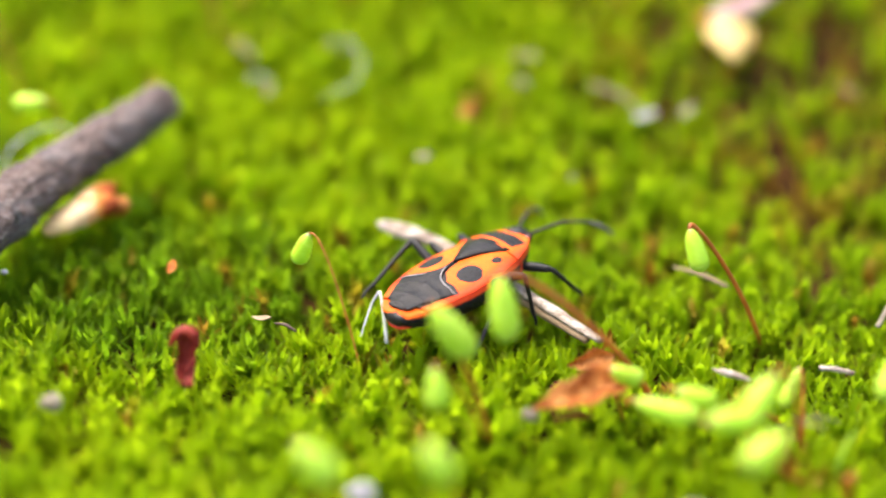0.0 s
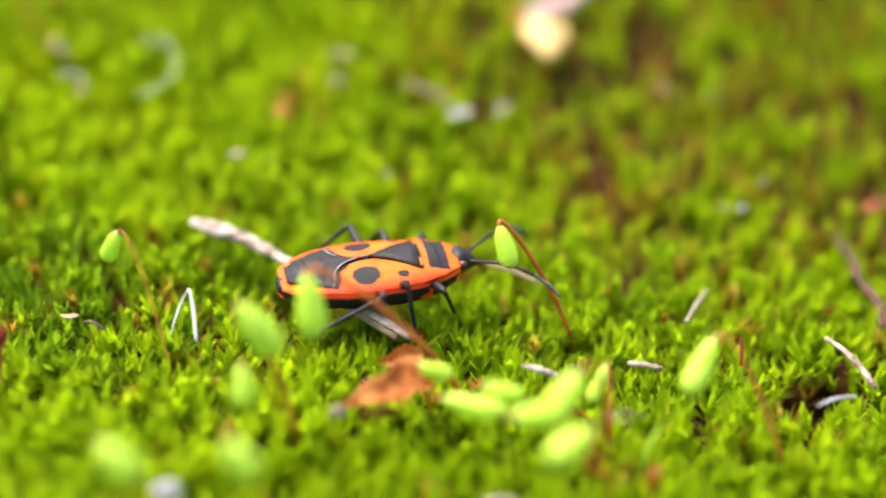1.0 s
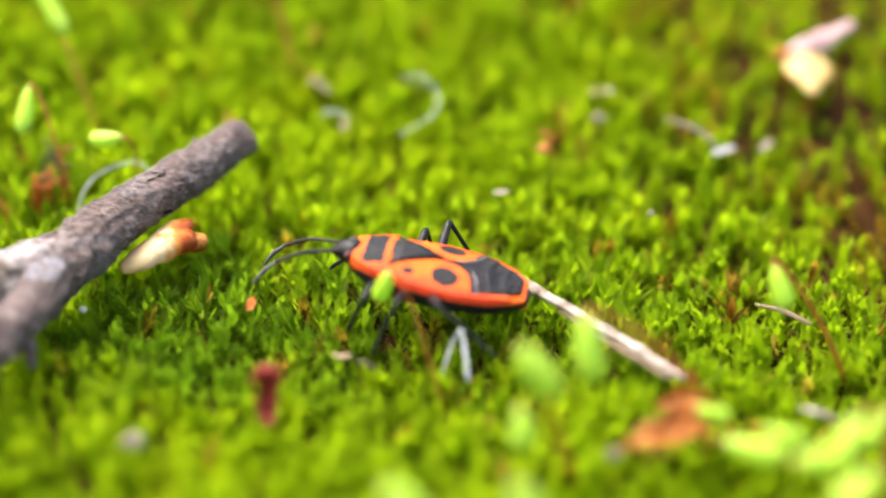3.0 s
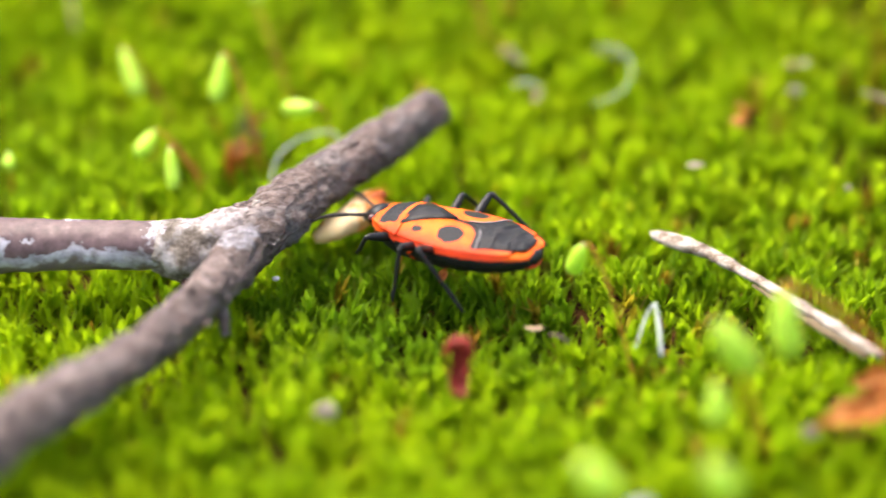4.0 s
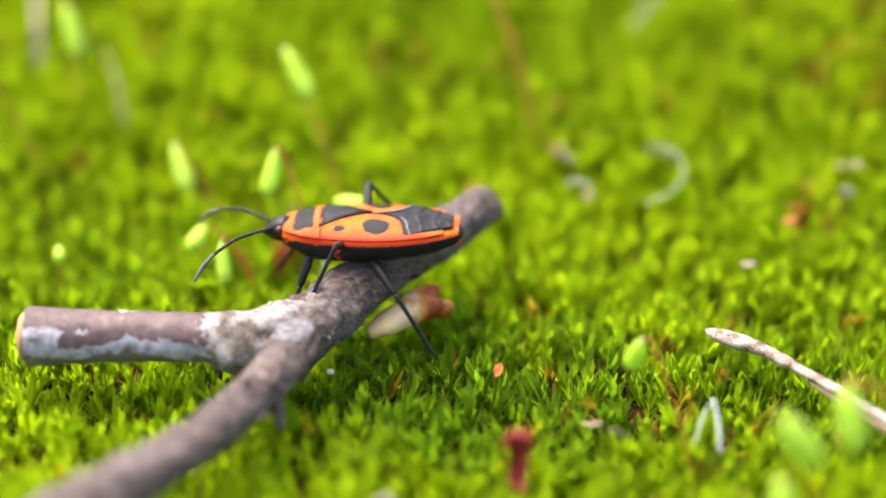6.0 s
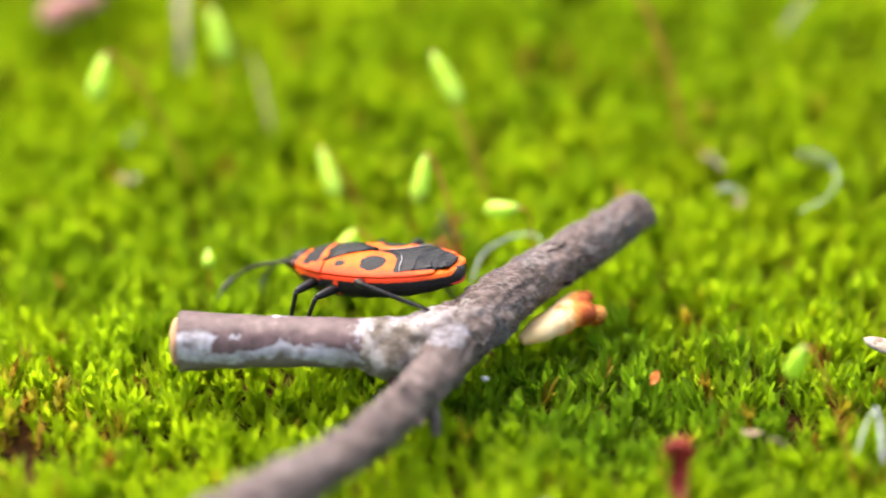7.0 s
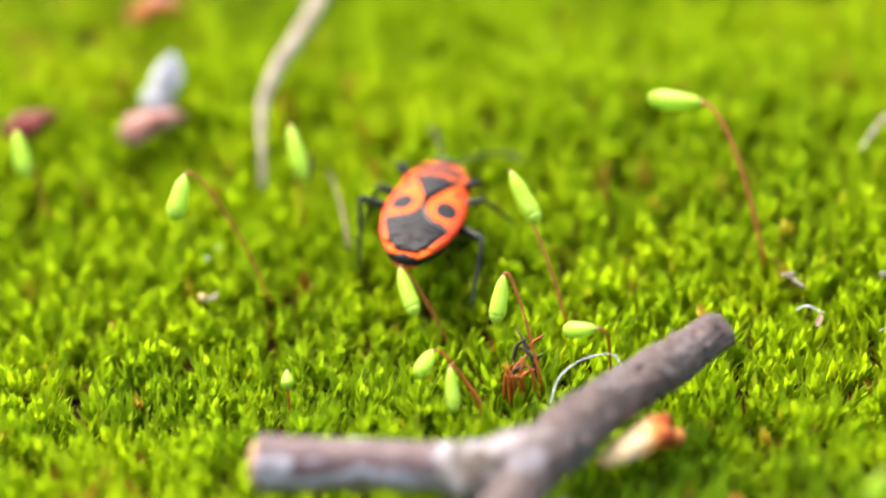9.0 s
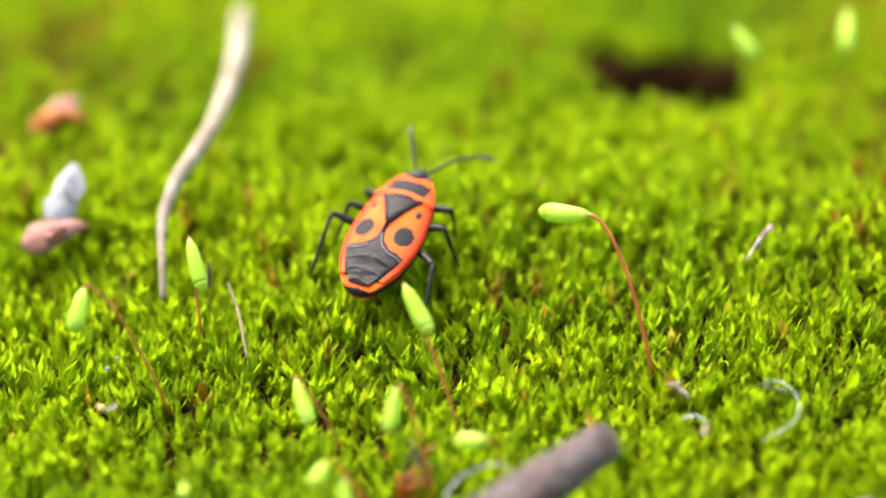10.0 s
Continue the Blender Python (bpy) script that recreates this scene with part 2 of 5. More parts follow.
def peeled_material():
    """The side branch: smooth plum-brown bark over a silvery underlayer that shows in patches."""
    m, t, b = material("peeling_bark")
    p = place(t)
    s = t.nodes.new("ShaderNodeSeparateXYZ")
    t.links.new(p, s.inputs[0])
    jag = calc(t, "ADD", calc(t, "MULTIPLY", calc(t, "SUBTRACT", cloud(t, p, 0.33, 5, 0.6), 0.5), 2.2), calc(t, "MULTIPLY", calc(t, "SUBTRACT", cloud(t, p, 1.3, 4, 0.6), 0.5), 1.5))
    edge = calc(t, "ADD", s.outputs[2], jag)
    skin = mask(t, edge, 2.42, 2.47)
    ends = calc(t, "SUBTRACT", 1.0, mask(t, calc(t, "ADD", s.outputs[0], calc(t, "MULTIPLY", cloud(t, p, 0.8, 5, 0.65), 3.4)), -36.1, -36.0))
    cap = mask(t, calc(t, "ADD", s.outputs[2], calc(t, "MULTIPLY", jag, 0.5)), 3.18, 3.26)  # the bark stays on top of the very end
    ends = calc(t, "MULTIPLY", ends, calc(t, "SUBTRACT", 1.0, cap))
    collar = mask(t, calc(t, "ADD", s.outputs[0], calc(t, "MULTIPLY", cloud(t, p, 0.8, 5, 0.65), 4.0)), -28.7, -28.6)
    collar = calc(t, "MULTIPLY", collar, mask(t, cloud(t, p, 1.1, 5, 0.7), 0.46, 0.53))
    chips = mask(t, cloud(t, p, 0.75, 4, 0.6), 0.64, 0.66)
    skin = calc(t, "MULTIPLY", skin, calc(t, "SUBTRACT", 1.0, calc(t, "MAXIMUM", calc(t, "MAXIMUM", ends, collar), chips)))
    plum = ramp(t, cloud(t, p, 2.0, 5), [(0.3, (0.055, 0.028, 0.027)), (0.6, (0.115, 0.066, 0.064)), (0.8, (0.19, 0.125, 0.12))])
    silver = ramp(t, cloud(t, p, 1.3, 6, 0.65), [(0.36, (0.13, 0.105, 0.10)), (0.47, (0.29, 0.262, 0.275)), (0.62, (0.47, 0.44, 0.48))])
    # the bare layer is mixed to dark brown below a jagged height line
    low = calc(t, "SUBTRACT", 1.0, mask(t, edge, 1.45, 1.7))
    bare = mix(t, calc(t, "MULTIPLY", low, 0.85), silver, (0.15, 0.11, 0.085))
    fork = calc(t, "MULTIPLY", mask(t, calc(t, "ADD", s.outputs[0], jag), -28.4, -27.4), 0.85)  # rough grey bark again at the fork
    rough = ramp(t, cloud(t, p, 1.7, 6, 0.7), [(0.38, (0.055, 0.036, 0.03)), (0.48, (0.15, 0.112, 0.098)), (0.60, (0.31, 0.265, 0.255))])
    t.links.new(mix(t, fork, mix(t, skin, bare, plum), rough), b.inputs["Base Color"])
    b.inputs["Roughness"].default_value = 0.55
    relief(t, b, calc(t, "ADD", skin, calc(t, "MULTIPLY", cloud(t, p, 3.0, 4), 0.6)), 0.45, 0.12)
    return m


MOSS, SOIL = moss_material(), ground_material()
BARK, PEELED = bark_material(), peeled_material()
CUT = surface("cut_wood", [(0.3, (0.35, 0.16, 0.07)), (0.7, (0.62, 0.38, 0.20))], 2.0, 0.8)
WING, SHIELD, BELLY = bug_paint("forewing_paint", "forewing"), bug_paint("pronotum_paint", "pronotum"), bug_paint("abdomen_paint", "abdomen")
CHITIN = surface("black_chitin", [(0.3, (0.006, 0.006, 0.007)), (0.7, (0.018, 0.016, 0.015))], 3.0, 0.36, 0.5, 0.05, spec=0.22)
MEMBRANE = surface("wing_membrane", [(0.3, (0.005, 0.0045, 0.0045)), (0.55, (0.013, 0.0108, 0.0112)), (0.75, (0.045, 0.037, 0.039))], 1.8, 0.42, 0.8, 0.10, spec=0.20)
ANTENNA = surface("antenna_grey", [(0.3, (0.014, 0.011, 0.010)), (0.7, (0.050, 0.040, 0.036))], 3.0, 0.6, spec=0.15)
ANTENNA_TIP = surface("antenna_tip", [(0.3, (0.05, 0.045, 0.045)), (0.7, (0.16, 0.145, 0.14))], 3.0, 0.7, spec=0.2)
WING_EDGE = surface("wing_edge_grey", [(0.3, (0.16, 0.14, 0.14)), (0.7, (0.34, 0.31, 0.31))], 3.0, 0.5, spec=0.3)
RIM = surface("rim_red", [(0.3, (0.50, 0.03, 0.008)), (0.7, (0.68, 0.055, 0.012))], 1.5, 0.4, spec=0.3)
EYE = surface("eye_red", [(0.3, (0.03, 0.004, 0.004)), (0.7, (0.08, 0.010, 0.008))], 6.0, 0.25)
PALE = surface("capsule_neck", [(0.3, (0.45, 0.55, 0.18)), (0.7, (0.62, 0.66, 0.34))], 1.5, 0.5, sheer=0.3, spec=0.3)
CAPSULE = surface("capsule_green", [(0.3, (0.43, 0.68, 0.035)), (0.5, (0.53, 0.77, 0.06)), (0.75, (0.67, 0.86, 0.16))], 0.7, 0.30, 0.25, 0.05, sheer=0.36, spec=0.42)
LID = surface("capsule_lid", [(0.3, (0.44, 0.68, 0.035)), (0.7, (0.59, 0.79, 0.10))], 0.7, 0.30, 0.25, 0.05, sheer=0.36, spec=0.42)
SETA = surface("seta_red", [(0.3, (0.27, 0.060, 0.006)), (0.6, (0.44, 0.115, 0.012)), (0.8, (0.54, 0.20, 0.030))], 0.8, 0.4)
STRAW = surface("straw_pale", [(0.38, (0.11, 0.075, 0.048)), (0.47, (0.24, 0.19, 0.148)), (0.6, (0.42, 0.365, 0.315))], 1.3, 0.75, 0.9, 0.15, spec=0.12)
TAN = surface("straw_tan", [(0.3, (0.14, 0.085, 0.04)), (0.6, (0.26, 0.185, 0.105)), (0.8, (0.40, 0.32, 0.21))], 0.6, 0.75, 0.6, 0.12)
WHITE = surface("bleached_fibre", [(0.3, (0.46, 0.46, 0.43)), (0.7, (0.72, 0.72, 0.69))], 2.0, 0.5, spec=0.3)
STEM = surface("withered_stem", [(0.34, (0.19, 0.145, 0.085)), (0.5, (0.32, 0.265, 0.185)), (0.66, (0.50, 0.44, 0.35))], 0.5, 0.7, 0.6, 0.15, spec=0.15)
FLAKE = surface("pale_flake", [(0.3, (0.15, 0.12, 0.07)), (0.6, (0.28, 0.24, 0.17)), (0.8, (0.42, 0.38, 0.31))], 0.7, 0.6, sheer=0.2, spec=0.2)
RUST = surface("dry_leaf_rust", [(0.38, (0.12, 0.03, 0.007)), (0.47, (0.44, 0.125, 0.020)), (0.57, (0.70, 0.32, 0.085))], 0.7, 0.42, 0.9, 0.2, sheer=0.35, spec=0.2)
MAROON = surface("dry_leaf_maroon", [(0.3, (0.06, 0.006, 0.003)), (0.6, (0.16, 0.014, 0.006)), (0.8, (0.26, 0.04, 0.016))], 0.8, 0.4, 0.6, 0.15, spec=0.25)
AMBER = surface("bud_scale_amber", [(0.40, (0.36, 0.06, 0.006)), (0.48, (0.60, 0.20, 0.025)), (0.58, (0.78, 0.46, 0.14))], 0.4, 0.4, 0.4, 0.15, spec=0.25)
COLLAR = surface("collar_bark", [(0.36, (0.06, 0.045, 0.033)), (0.47, (0.15, 0.122, 0.098)), (0.62, (0.38, 0.345, 0.33))], 0.9, 0.75, 1.0, 0.4, spec=0.25)
DARKRED = surface("rotten_red", [(0.35, (0.015, 0.004, 0.003)), (0.6, (0.09, 0.02, 0.012))], 1.5, 0.7)
CURL = surface("dry_leaf_brown", [(0.36, (0.04, 0.011, 0.004)), (0.5, (0.15, 0.036, 0.009)), (0.64, (0.30, 0.10, 0.028))], 0.9, 0.5, 0.9, 0.2, spec=0.2)
BRICK = surface("dry_leaf_red", [(0.3, (0.08, 0.005, 0.003)), (0.55, (0.17, 0.014, 0.006)), (0.72, (0.30, 0.06, 0.03))], 0.8, 0.5, 0.8, 0.2, spec=0.2)


def bud_material():
    """Cream at the base, then amber, then rust towards the tip."""
    m, t, b = material("bud_scale")
    p = place(t)
    s = t.nodes.new("ShaderNodeSeparateXYZ")
    t.links.new(p, s.inputs[0])
    u = calc(t, "ADD", calc(t, "MULTIPLY", calc(t, "ADD", s.outputs[0], 22.4), 0.22), calc(t, "MULTIPLY", calc(t, "SUBTRACT", cloud(t, p, 1.0, 4), 0.5), 0.7))
    t.links.new(ramp(t, u, [(0.1, (0.86, 0.62, 0.28)), (0.46, (0.90, 0.70, 0.40)), (0.62, (0.78, 0.32, 0.06)), (0.80, (0.45, 0.09, 0.014)), (1.0, (0.14, 0.025, 0.008))]), b.inputs["Base Color"])
    b.inputs["Roughness"].default_value = 0.38
    b.inputs["Specular IOR Level"].default_value = 0.35
    relief(t, b, cloud(t, p, 2.2, 4), 0.5, 0.15)
    tr = t.nodes.new("ShaderNodeBsdfTranslucent")
    t.links.new(b.inputs["Base Color"].links[0].from_socket, tr.inputs[0])
    mx = t.nodes.new("ShaderNodeMixShader")
    mx.inputs[0].default_value = 0.3
    t.links.new(b.outputs[0], mx.inputs[1])
    t.links.new(tr.outputs[0], mx.inputs[2])
    t.links.new(mx.outputs[0], t.nodes["Material Output"].inputs[0])
    return m


BUD = bud_material()
YELLOW = surface("petal_yellow", [(0.3, (0.72, 0.44, 0.12)), (0.6, (0.85, 0.66, 0.28)), (0.8, (0.88, 0.75, 0.45))], 0.3, 0.5, 0.3, 0.1, sheer=0.3)
BLUSH = surface("petal_blush", [(0.3, (0.40, 0.20, 0.19)), (0.5, (0.58, 0.40, 0.37)), (0.7, (0.70, 0.60, 0.56))], 0.5, 0.55, 0.4, 0.12, sheer=0.25)
PINK = surface("petal_pink", [(0.3, (0.24, 0.08, 0.06)), (0.55, (0.40, 0.19, 0.14)), (0.75, (0.55, 0.38, 0.30))], 0.3, 0.55, sheer=0.25)
FLAKES = surface("bark_sliver_grey", [(0.34, (0.07, 0.05, 0.04)), (0.5, (0.17, 0.13, 0.112)), (0.64, (0.30, 0.25, 0.225))], 1.2, 0.6, spec=0.3)
TWIGLET = surface("dark_twiglet", [(0.3, (0.03, 0.018, 0.012)), (0.7, (0.10, 0.06, 0.035))], 1.0, 0.7)
PIT_SHADE = surface("pit_shade", [(0.3, (0.006, 0.004, 0.003)), (0.6, (0.018, 0.010, 0.006)), (0.8, (0.06, 0.033, 0.017))], 1.0, 0.85, spec=0.15)
HUSK = surface("papery_husk", [(0.34, (0.16, 0.155, 0.15)), (0.5, (0.38, 0.38, 0.39)), (0.66, (0.58, 0.585, 0.61))], 0.8, 0.55, 0.6, 0.2, sheer=0.25, spec=0.25)
SHELL = surface("white_husk", [(0.3, (0.17, 0.16, 0.155)), (0.6, (0.30, 0.30, 0.31)), (0.8, (0.46, 0.46, 0.48))], 0.35, 0.6, 0.6, 0.2, spec=0.2)


# ---- building helpers ----
def part(name, bm, mat, parent=None, label="", smooth=True):
    """Links a bmesh, in millimetres, as one mesh object."""
    bmesh.ops.scale(bm, vec=(MM, MM, MM), verts=bm.verts)
    bmesh.ops.recalc_face_normals(bm, faces=bm.faces)
    me = bpy.data.meshes.new(name)
    bm.to_mesh(me)
    bm.free()
    for f in me.polygons:
        f.use_smooth = smooth
    me.materials.append(mat)
    ob = new(name, me)
    if parent:
        ob.parent = parent
    if label:
        ob["label"] = label
    return ob


def root(name, at=(0, 0, 0)):
    ob = new(name)
    ob.empty_display_size = 0.001
    ob.location = Vector(at) * MM
    return ob


def ground_z(x, y):
    """Height of the moss surface: nearly level in front, a rise behind, a dark hollow beyond it."""
    s = np.logaddexp(0, (y + 1) / 3) * 3
    z = 0.32 * np.minimum(s, 26)
    z = z + 0.35 * np.sin(x * 0.23 + 0.6) * np.sin(y * 0.27 + 1.1) + 0.2 * np.sin(x * 0.51 + y * 0.33 + 2)
    return z - 30.0 * np.exp(-(((x + 16.2) / 5.2) ** 4 + ((y - 57.0) / 9.0) ** 4)) - 5.0 * np.exp(-(((x - 30.4) / 2.0) ** 4 + ((y + 20.4) / 2.3) ** 4))


def smooth_path(points, steps):
    """Catmull-Rom through the points."""
    p = [Vector(q) for q in points]
    p = [2 * p[0] - p[1]] + p + [2 * p[-1] - p[-2]]
    out = []
    for i in range(1, len(p) - 2):
        for k in range(steps):
            u = k / steps
            a, b, c, d = p[i - 1], p[i], p[i + 1], p[i + 2]
            out.append(0.5 * (2 * b + (c - a) * u + (2 * a - 5 * b + 4 * c - d) * u * u + (3 * b - a - 3 * c + d) * u**3))
    return out + [p[-2].copy()]


def spread(values, n):
    """Values at even steps, n of them."""
    return np.interp(np.linspace(0, 1, n), np.linspace(0, 1, len(values)), values)


def tube(bm, path, radii, seg=8, flat=1.0, rough=0.0, seed=0.0, side=None, grain=0.0):
    """A tapered tube along the path; flat squashes it across, rough makes it uneven."""
    path = [Vector(q) for q in path]
    radii = spread(radii, len(path))
    rings, across = [], Vector(side) if side else None
    gone = 0.0
    for i, q in enumerate(path):
        gone += (q - path[i - 1]).length if i else 0.0
        ahead = (path[min(i + 1, len(path) - 1)] - path[max(i - 1, 0)]).normalized()
        if across is None:
            across = ahead.cross(Vector((0.3, 0.2, 1))).normalized()
        across = (across - ahead * across.dot(ahead)).normalized()
        up = ahead.cross(across)
        ring = []
        for k in range(seg):
            a = 2 * math.pi * k / seg
            v = across * math.cos(a) + up * math.sin(a) * flat
            w = 1.0 + rough * noise.fractal((q + v * radii[i]) * 0.9 + Vector((seed, 0, 0)), 1.0, 2.0, 4) if rough else 1.0
            if grain:  # long bark ridges and small crumbs
                w += grain * (0.35 - abs(noise.fractal(Vector((gone * 0.42 + seed, math.cos(a) * 2.4, math.sin(a) * 2.4)), 1.0, 2.0, 4)) * 1.4)
                w += grain * 0.5 * noise.fractal((q + v * radii[i]) * 3.2, 1.0, 2.0, 3)
            ring.append(bm.verts.new(q + v * radii[i] * w))
        rings.append(ring)
    for a, b in zip(rings, rings[1:]):
        for k in range(seg):
            bm.faces.new((a[k], a[(k + 1) % seg], b[(k + 1) % seg], b[k]))
    bm.faces.new(list(reversed(rings[0])))
    bm.faces.new(rings[-1])
    return rings


def tube_part(name, path, radii, mat, parent=None, seg=8, steps=6, label="", **more):
    bm = bmesh.new()
    tube(bm, smooth_path(path, steps) if len(path) > 2 else [Vector(path[0]).lerp(Vector(path[1]), k / 6) for k in range(7)], radii, seg, **more)
    return part(name, bm, mat, parent, label)


# ---- ground ----
def build_ground():
    near_x, near_y = np.arange(-90, 71, 1.5), np.arange(-60, 111, 1.5)
    grow = np.array([8, 25, 70, 200, 600, 2000, 8000, 40000], float)
    xs = np.concatenate([near_x[0] - grow[::-1], near_x, near_x[-1] + grow])
    ys = np.concatenate([near_y[0] - grow[::-1], near_y, near_y[-1] + grow])
    gx, gy = np.meshgrid(xs, ys)
    gz = ground_z(np.clip(gx, -90, 70), np.clip(gy, -60, 110)) - 2.6
    n, m = len(ys), len(xs)
    verts = np.stack([gx, gy, gz], -1).reshape(-1, 3) * MM
    i = np.arange((n - 1) * (m - 1))
    r, c = i // (m - 1), i % (m - 1)
    q = np.stack([r * m + c, r * m + c + 1, (r + 1) * m + c + 1, (r + 1) * m + c], -1)
    me = bpy.data.meshes.new("ground")
    me.from_pydata(verts.tolist(), [], q.tolist())
    for f in me.polygons:
        f.use_smooth = True
    me.materials.append(SOIL)
    tagged(new("ground", me), "dark crumbly soil under green moss, rising to a hollow", "ground", kind="structure")


def leaf(base, lean, turn, length, width, curl):
    """A keeled, pointed moss leaf: seven points, six triangles."""
    d = np.array([math.sin(lean) * math.cos(turn), math.sin(lean) * math.sin(turn), math.cos(lean)])
    e = np.array([math.sin(lean + curl) * math.cos(turn), math.sin(lean + curl) * math.sin(turn), math.cos(lean + curl)])
    s = np.array([-math.sin(turn), math.cos(turn), 0.0])
    keel = np.cross(d, s)
    low, mid = base + d * length * 0.24, base + d * length * 0.5
    high = mid + e * length * 0.14
    return [base, low - s * width * 0.42, high - s * width * 0.40, mid + keel * width * 0.26, high + s * width * 0.40, low + s * width * 0.42, mid + e * length * 0.5]


def moss_shoot(rng, leaves, height, length, width, spread_deg):
    verts, tris = [], []
    for k in range(leaves):
        u = (k + 0.5) / leaves
        lean = radians(spread_deg * (1.0 - 0.7 * u) * rng.uniform(0.45, 1.5))
        turn = k * 2.39996 + rng.uniform(-0.3, 0.3)
        base = np.array([0, 0, height * (0.10 + 0.80 * u)])
        slim = 0.42 if rng.random() < 0.35 else 1.0
        v = leaf(base, lean, turn, length * rng.uniform(0.6, 1.3) * (0.8 + 0.35 * math.sin(math.pi * u)), width * slim * rng.uniform(0.75, 1.2), rng.uniform(-0.6, 0.35))
        o = len(verts)
        verts += v
        tris += [(o + a, o + b, o + 3) for a, b in ((0, 1), (1, 2), (2, 6), (6, 4), (4, 5), (5, 0))]
    return np.array(verts), np.array(tris)


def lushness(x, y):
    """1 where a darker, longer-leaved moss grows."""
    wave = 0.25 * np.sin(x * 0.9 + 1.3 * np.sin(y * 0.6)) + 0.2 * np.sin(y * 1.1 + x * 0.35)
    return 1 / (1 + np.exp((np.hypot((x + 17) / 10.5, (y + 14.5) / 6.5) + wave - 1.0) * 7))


def openness(x, y):
    """0: a dense soft lawn; 1: stubby, open, partly brown moss."""
    a = 1 / (1 + np.exp(-(x - 13 + 0.25 * (y + 8)) / 4)) / (1 + np.exp(-(y + 12) / 3.0))
    b = 1.0 * np.exp(-((x + 51) ** 2 / 8**2 + (y + 22.5) ** 2 / 7**2))
    c = 0.75 * np.exp(-((x + 1) ** 2 / 7**2 + (y + 15) ** 2 / 3.4**2))
    d = 0.8 * np.exp(-((x - 29.9) ** 2 / 4**2 + (y + 21.2) ** 2 / 2.8**2))
    e = 0.8 * np.exp(-((x + 66) ** 2 / 13**2 + (y - 45) ** 2 / 15**2))
    return np.clip(np.maximum.reduce([a, b, c, d, e]), 0, 1)


def build_moss():
    rng = np.random.default_rng(7)
    soft = [moss_shoot(rng, 16, 1.75, 1.18, 0.35, 48) for _ in range(7)]
    stub = [moss_shoot(rng, 14, 2.0, 1.05, 0.46, 40) for _ in range(6)]
    lush = [moss_shoot(rng, 16, 1.8, 1.18, 0.29, 44) for _ in range(5)]
    step = 0.745
    gx, gy = np.meshgrid(np.arange(-76, 48, step), np.arange(-42, 78, step))
    xy = np.stack([gx, gy], -1).reshape(-1, 2)
    xy += rng.uniform(-0.5, 0.5, xy.shape) * step * 1.1
    x, y = xy.T
    keep = (y < 27) | (x < 14)
    keep &= ~((y > 27) & (rng.random(len(x)) < 0.35))
    o = openness(x, y)
    clump = 0.5 + 0.5 * np.sin(x * 1.2 + 2 * np.sin(y * 0.7)) * np.sin(y * 1.35 + 1.7 * np.sin(x * 0.9))
    keep &= rng.random(len(x)) > o * np.where(clump > 0.51, 0.92, 0.04)
    keep &= ((((x + 16.2) / 5.4) ** 2 + ((y - 57.0) / 9.4) ** 2 > 1)) | (y > 57.0 + 0.7 * np.sin(x * 1.1))
    keep &= ((x - 30.4) / 1.9) ** 2 + ((y + 20.4) / 2.3) ** 2 > 1
    x, y, o, clump = x[keep], y[keep], o[keep], clump[keep]
    n = len(x)
    z = np.where((np.abs(x + 16.2) < 9) & (y > 56), 8.3, ground_z(x, y)) - 3.1
    size = rng.uniform(0.62, 1.36, n) * (1 + 0.15 * np.sin(x * 0.8 + y * 0.6) * np.sin(y * 0.5 - x * 0.3)) * (1 - 0.10 * o)
    pick_stub = rng.random(n) < o
    kind = np.where(pick_stub, rng.integers(0, 6, n) + 7, rng.integers(0, 7, n))
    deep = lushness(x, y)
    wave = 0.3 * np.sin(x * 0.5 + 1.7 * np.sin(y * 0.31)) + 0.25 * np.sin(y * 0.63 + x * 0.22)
    # patches of darker green; the one at (-15, 63) paints shade on the ledge
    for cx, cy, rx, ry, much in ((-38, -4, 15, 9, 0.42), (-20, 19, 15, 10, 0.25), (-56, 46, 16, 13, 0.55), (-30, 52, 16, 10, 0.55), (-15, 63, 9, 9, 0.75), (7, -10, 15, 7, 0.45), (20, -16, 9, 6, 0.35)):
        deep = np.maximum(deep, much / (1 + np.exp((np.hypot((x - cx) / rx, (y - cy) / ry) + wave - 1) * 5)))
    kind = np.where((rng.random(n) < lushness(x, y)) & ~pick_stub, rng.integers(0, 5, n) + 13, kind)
    tone = np.clip(np.where(rng.random(n) < 0.02 + 0.44 * o * (1 - 0.6 * clump), rng.uniform(0.5, 1, n), rng.uniform(0, 0.06, n)), 0, 1)
    turn, tip, tipdir = rng.uniform(0, 6.283, n), rng.normal(0, 0.30, n), rng.uniform(0, 6.283, n)
    vs, fs, ts, ds, total = [], [], [], [], 0
    for k, (tv, tf) in enumerate(soft + stub + lush):
        i = np.nonzero(kind == k)[0]
        c, s = np.cos(turn[i])[:, None], np.sin(turn[i])[:, None]
        px = (tv[:, 0] * c - tv[:, 1] * s) * size[i][:, None]
        py = (tv[:, 0] * s + tv[:, 1] * c) * size[i][:, None]
        pz = tv[:, 2] * size[i][:, None]
        px = px + pz * (np.sin(tip[i]) * np.cos(tipdir[i]))[:, None] + x[i][:, None]
        py = py + pz * (np.sin(tip[i]) * np.sin(tipdir[i]))[:, None] + y[i][:, None]
        vs.append(np.stack([px, py, pz + z[i][:, None]], -1).reshape(-1, 3))
        fs.append((tf[None] + (np.arange(len(i)) * len(tv))[:, None, None]).reshape(-1, 3) + total)
        ts.append(np.repeat(tone[i], len(tv)))
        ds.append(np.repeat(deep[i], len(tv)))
        total += len(i) * len(tv)
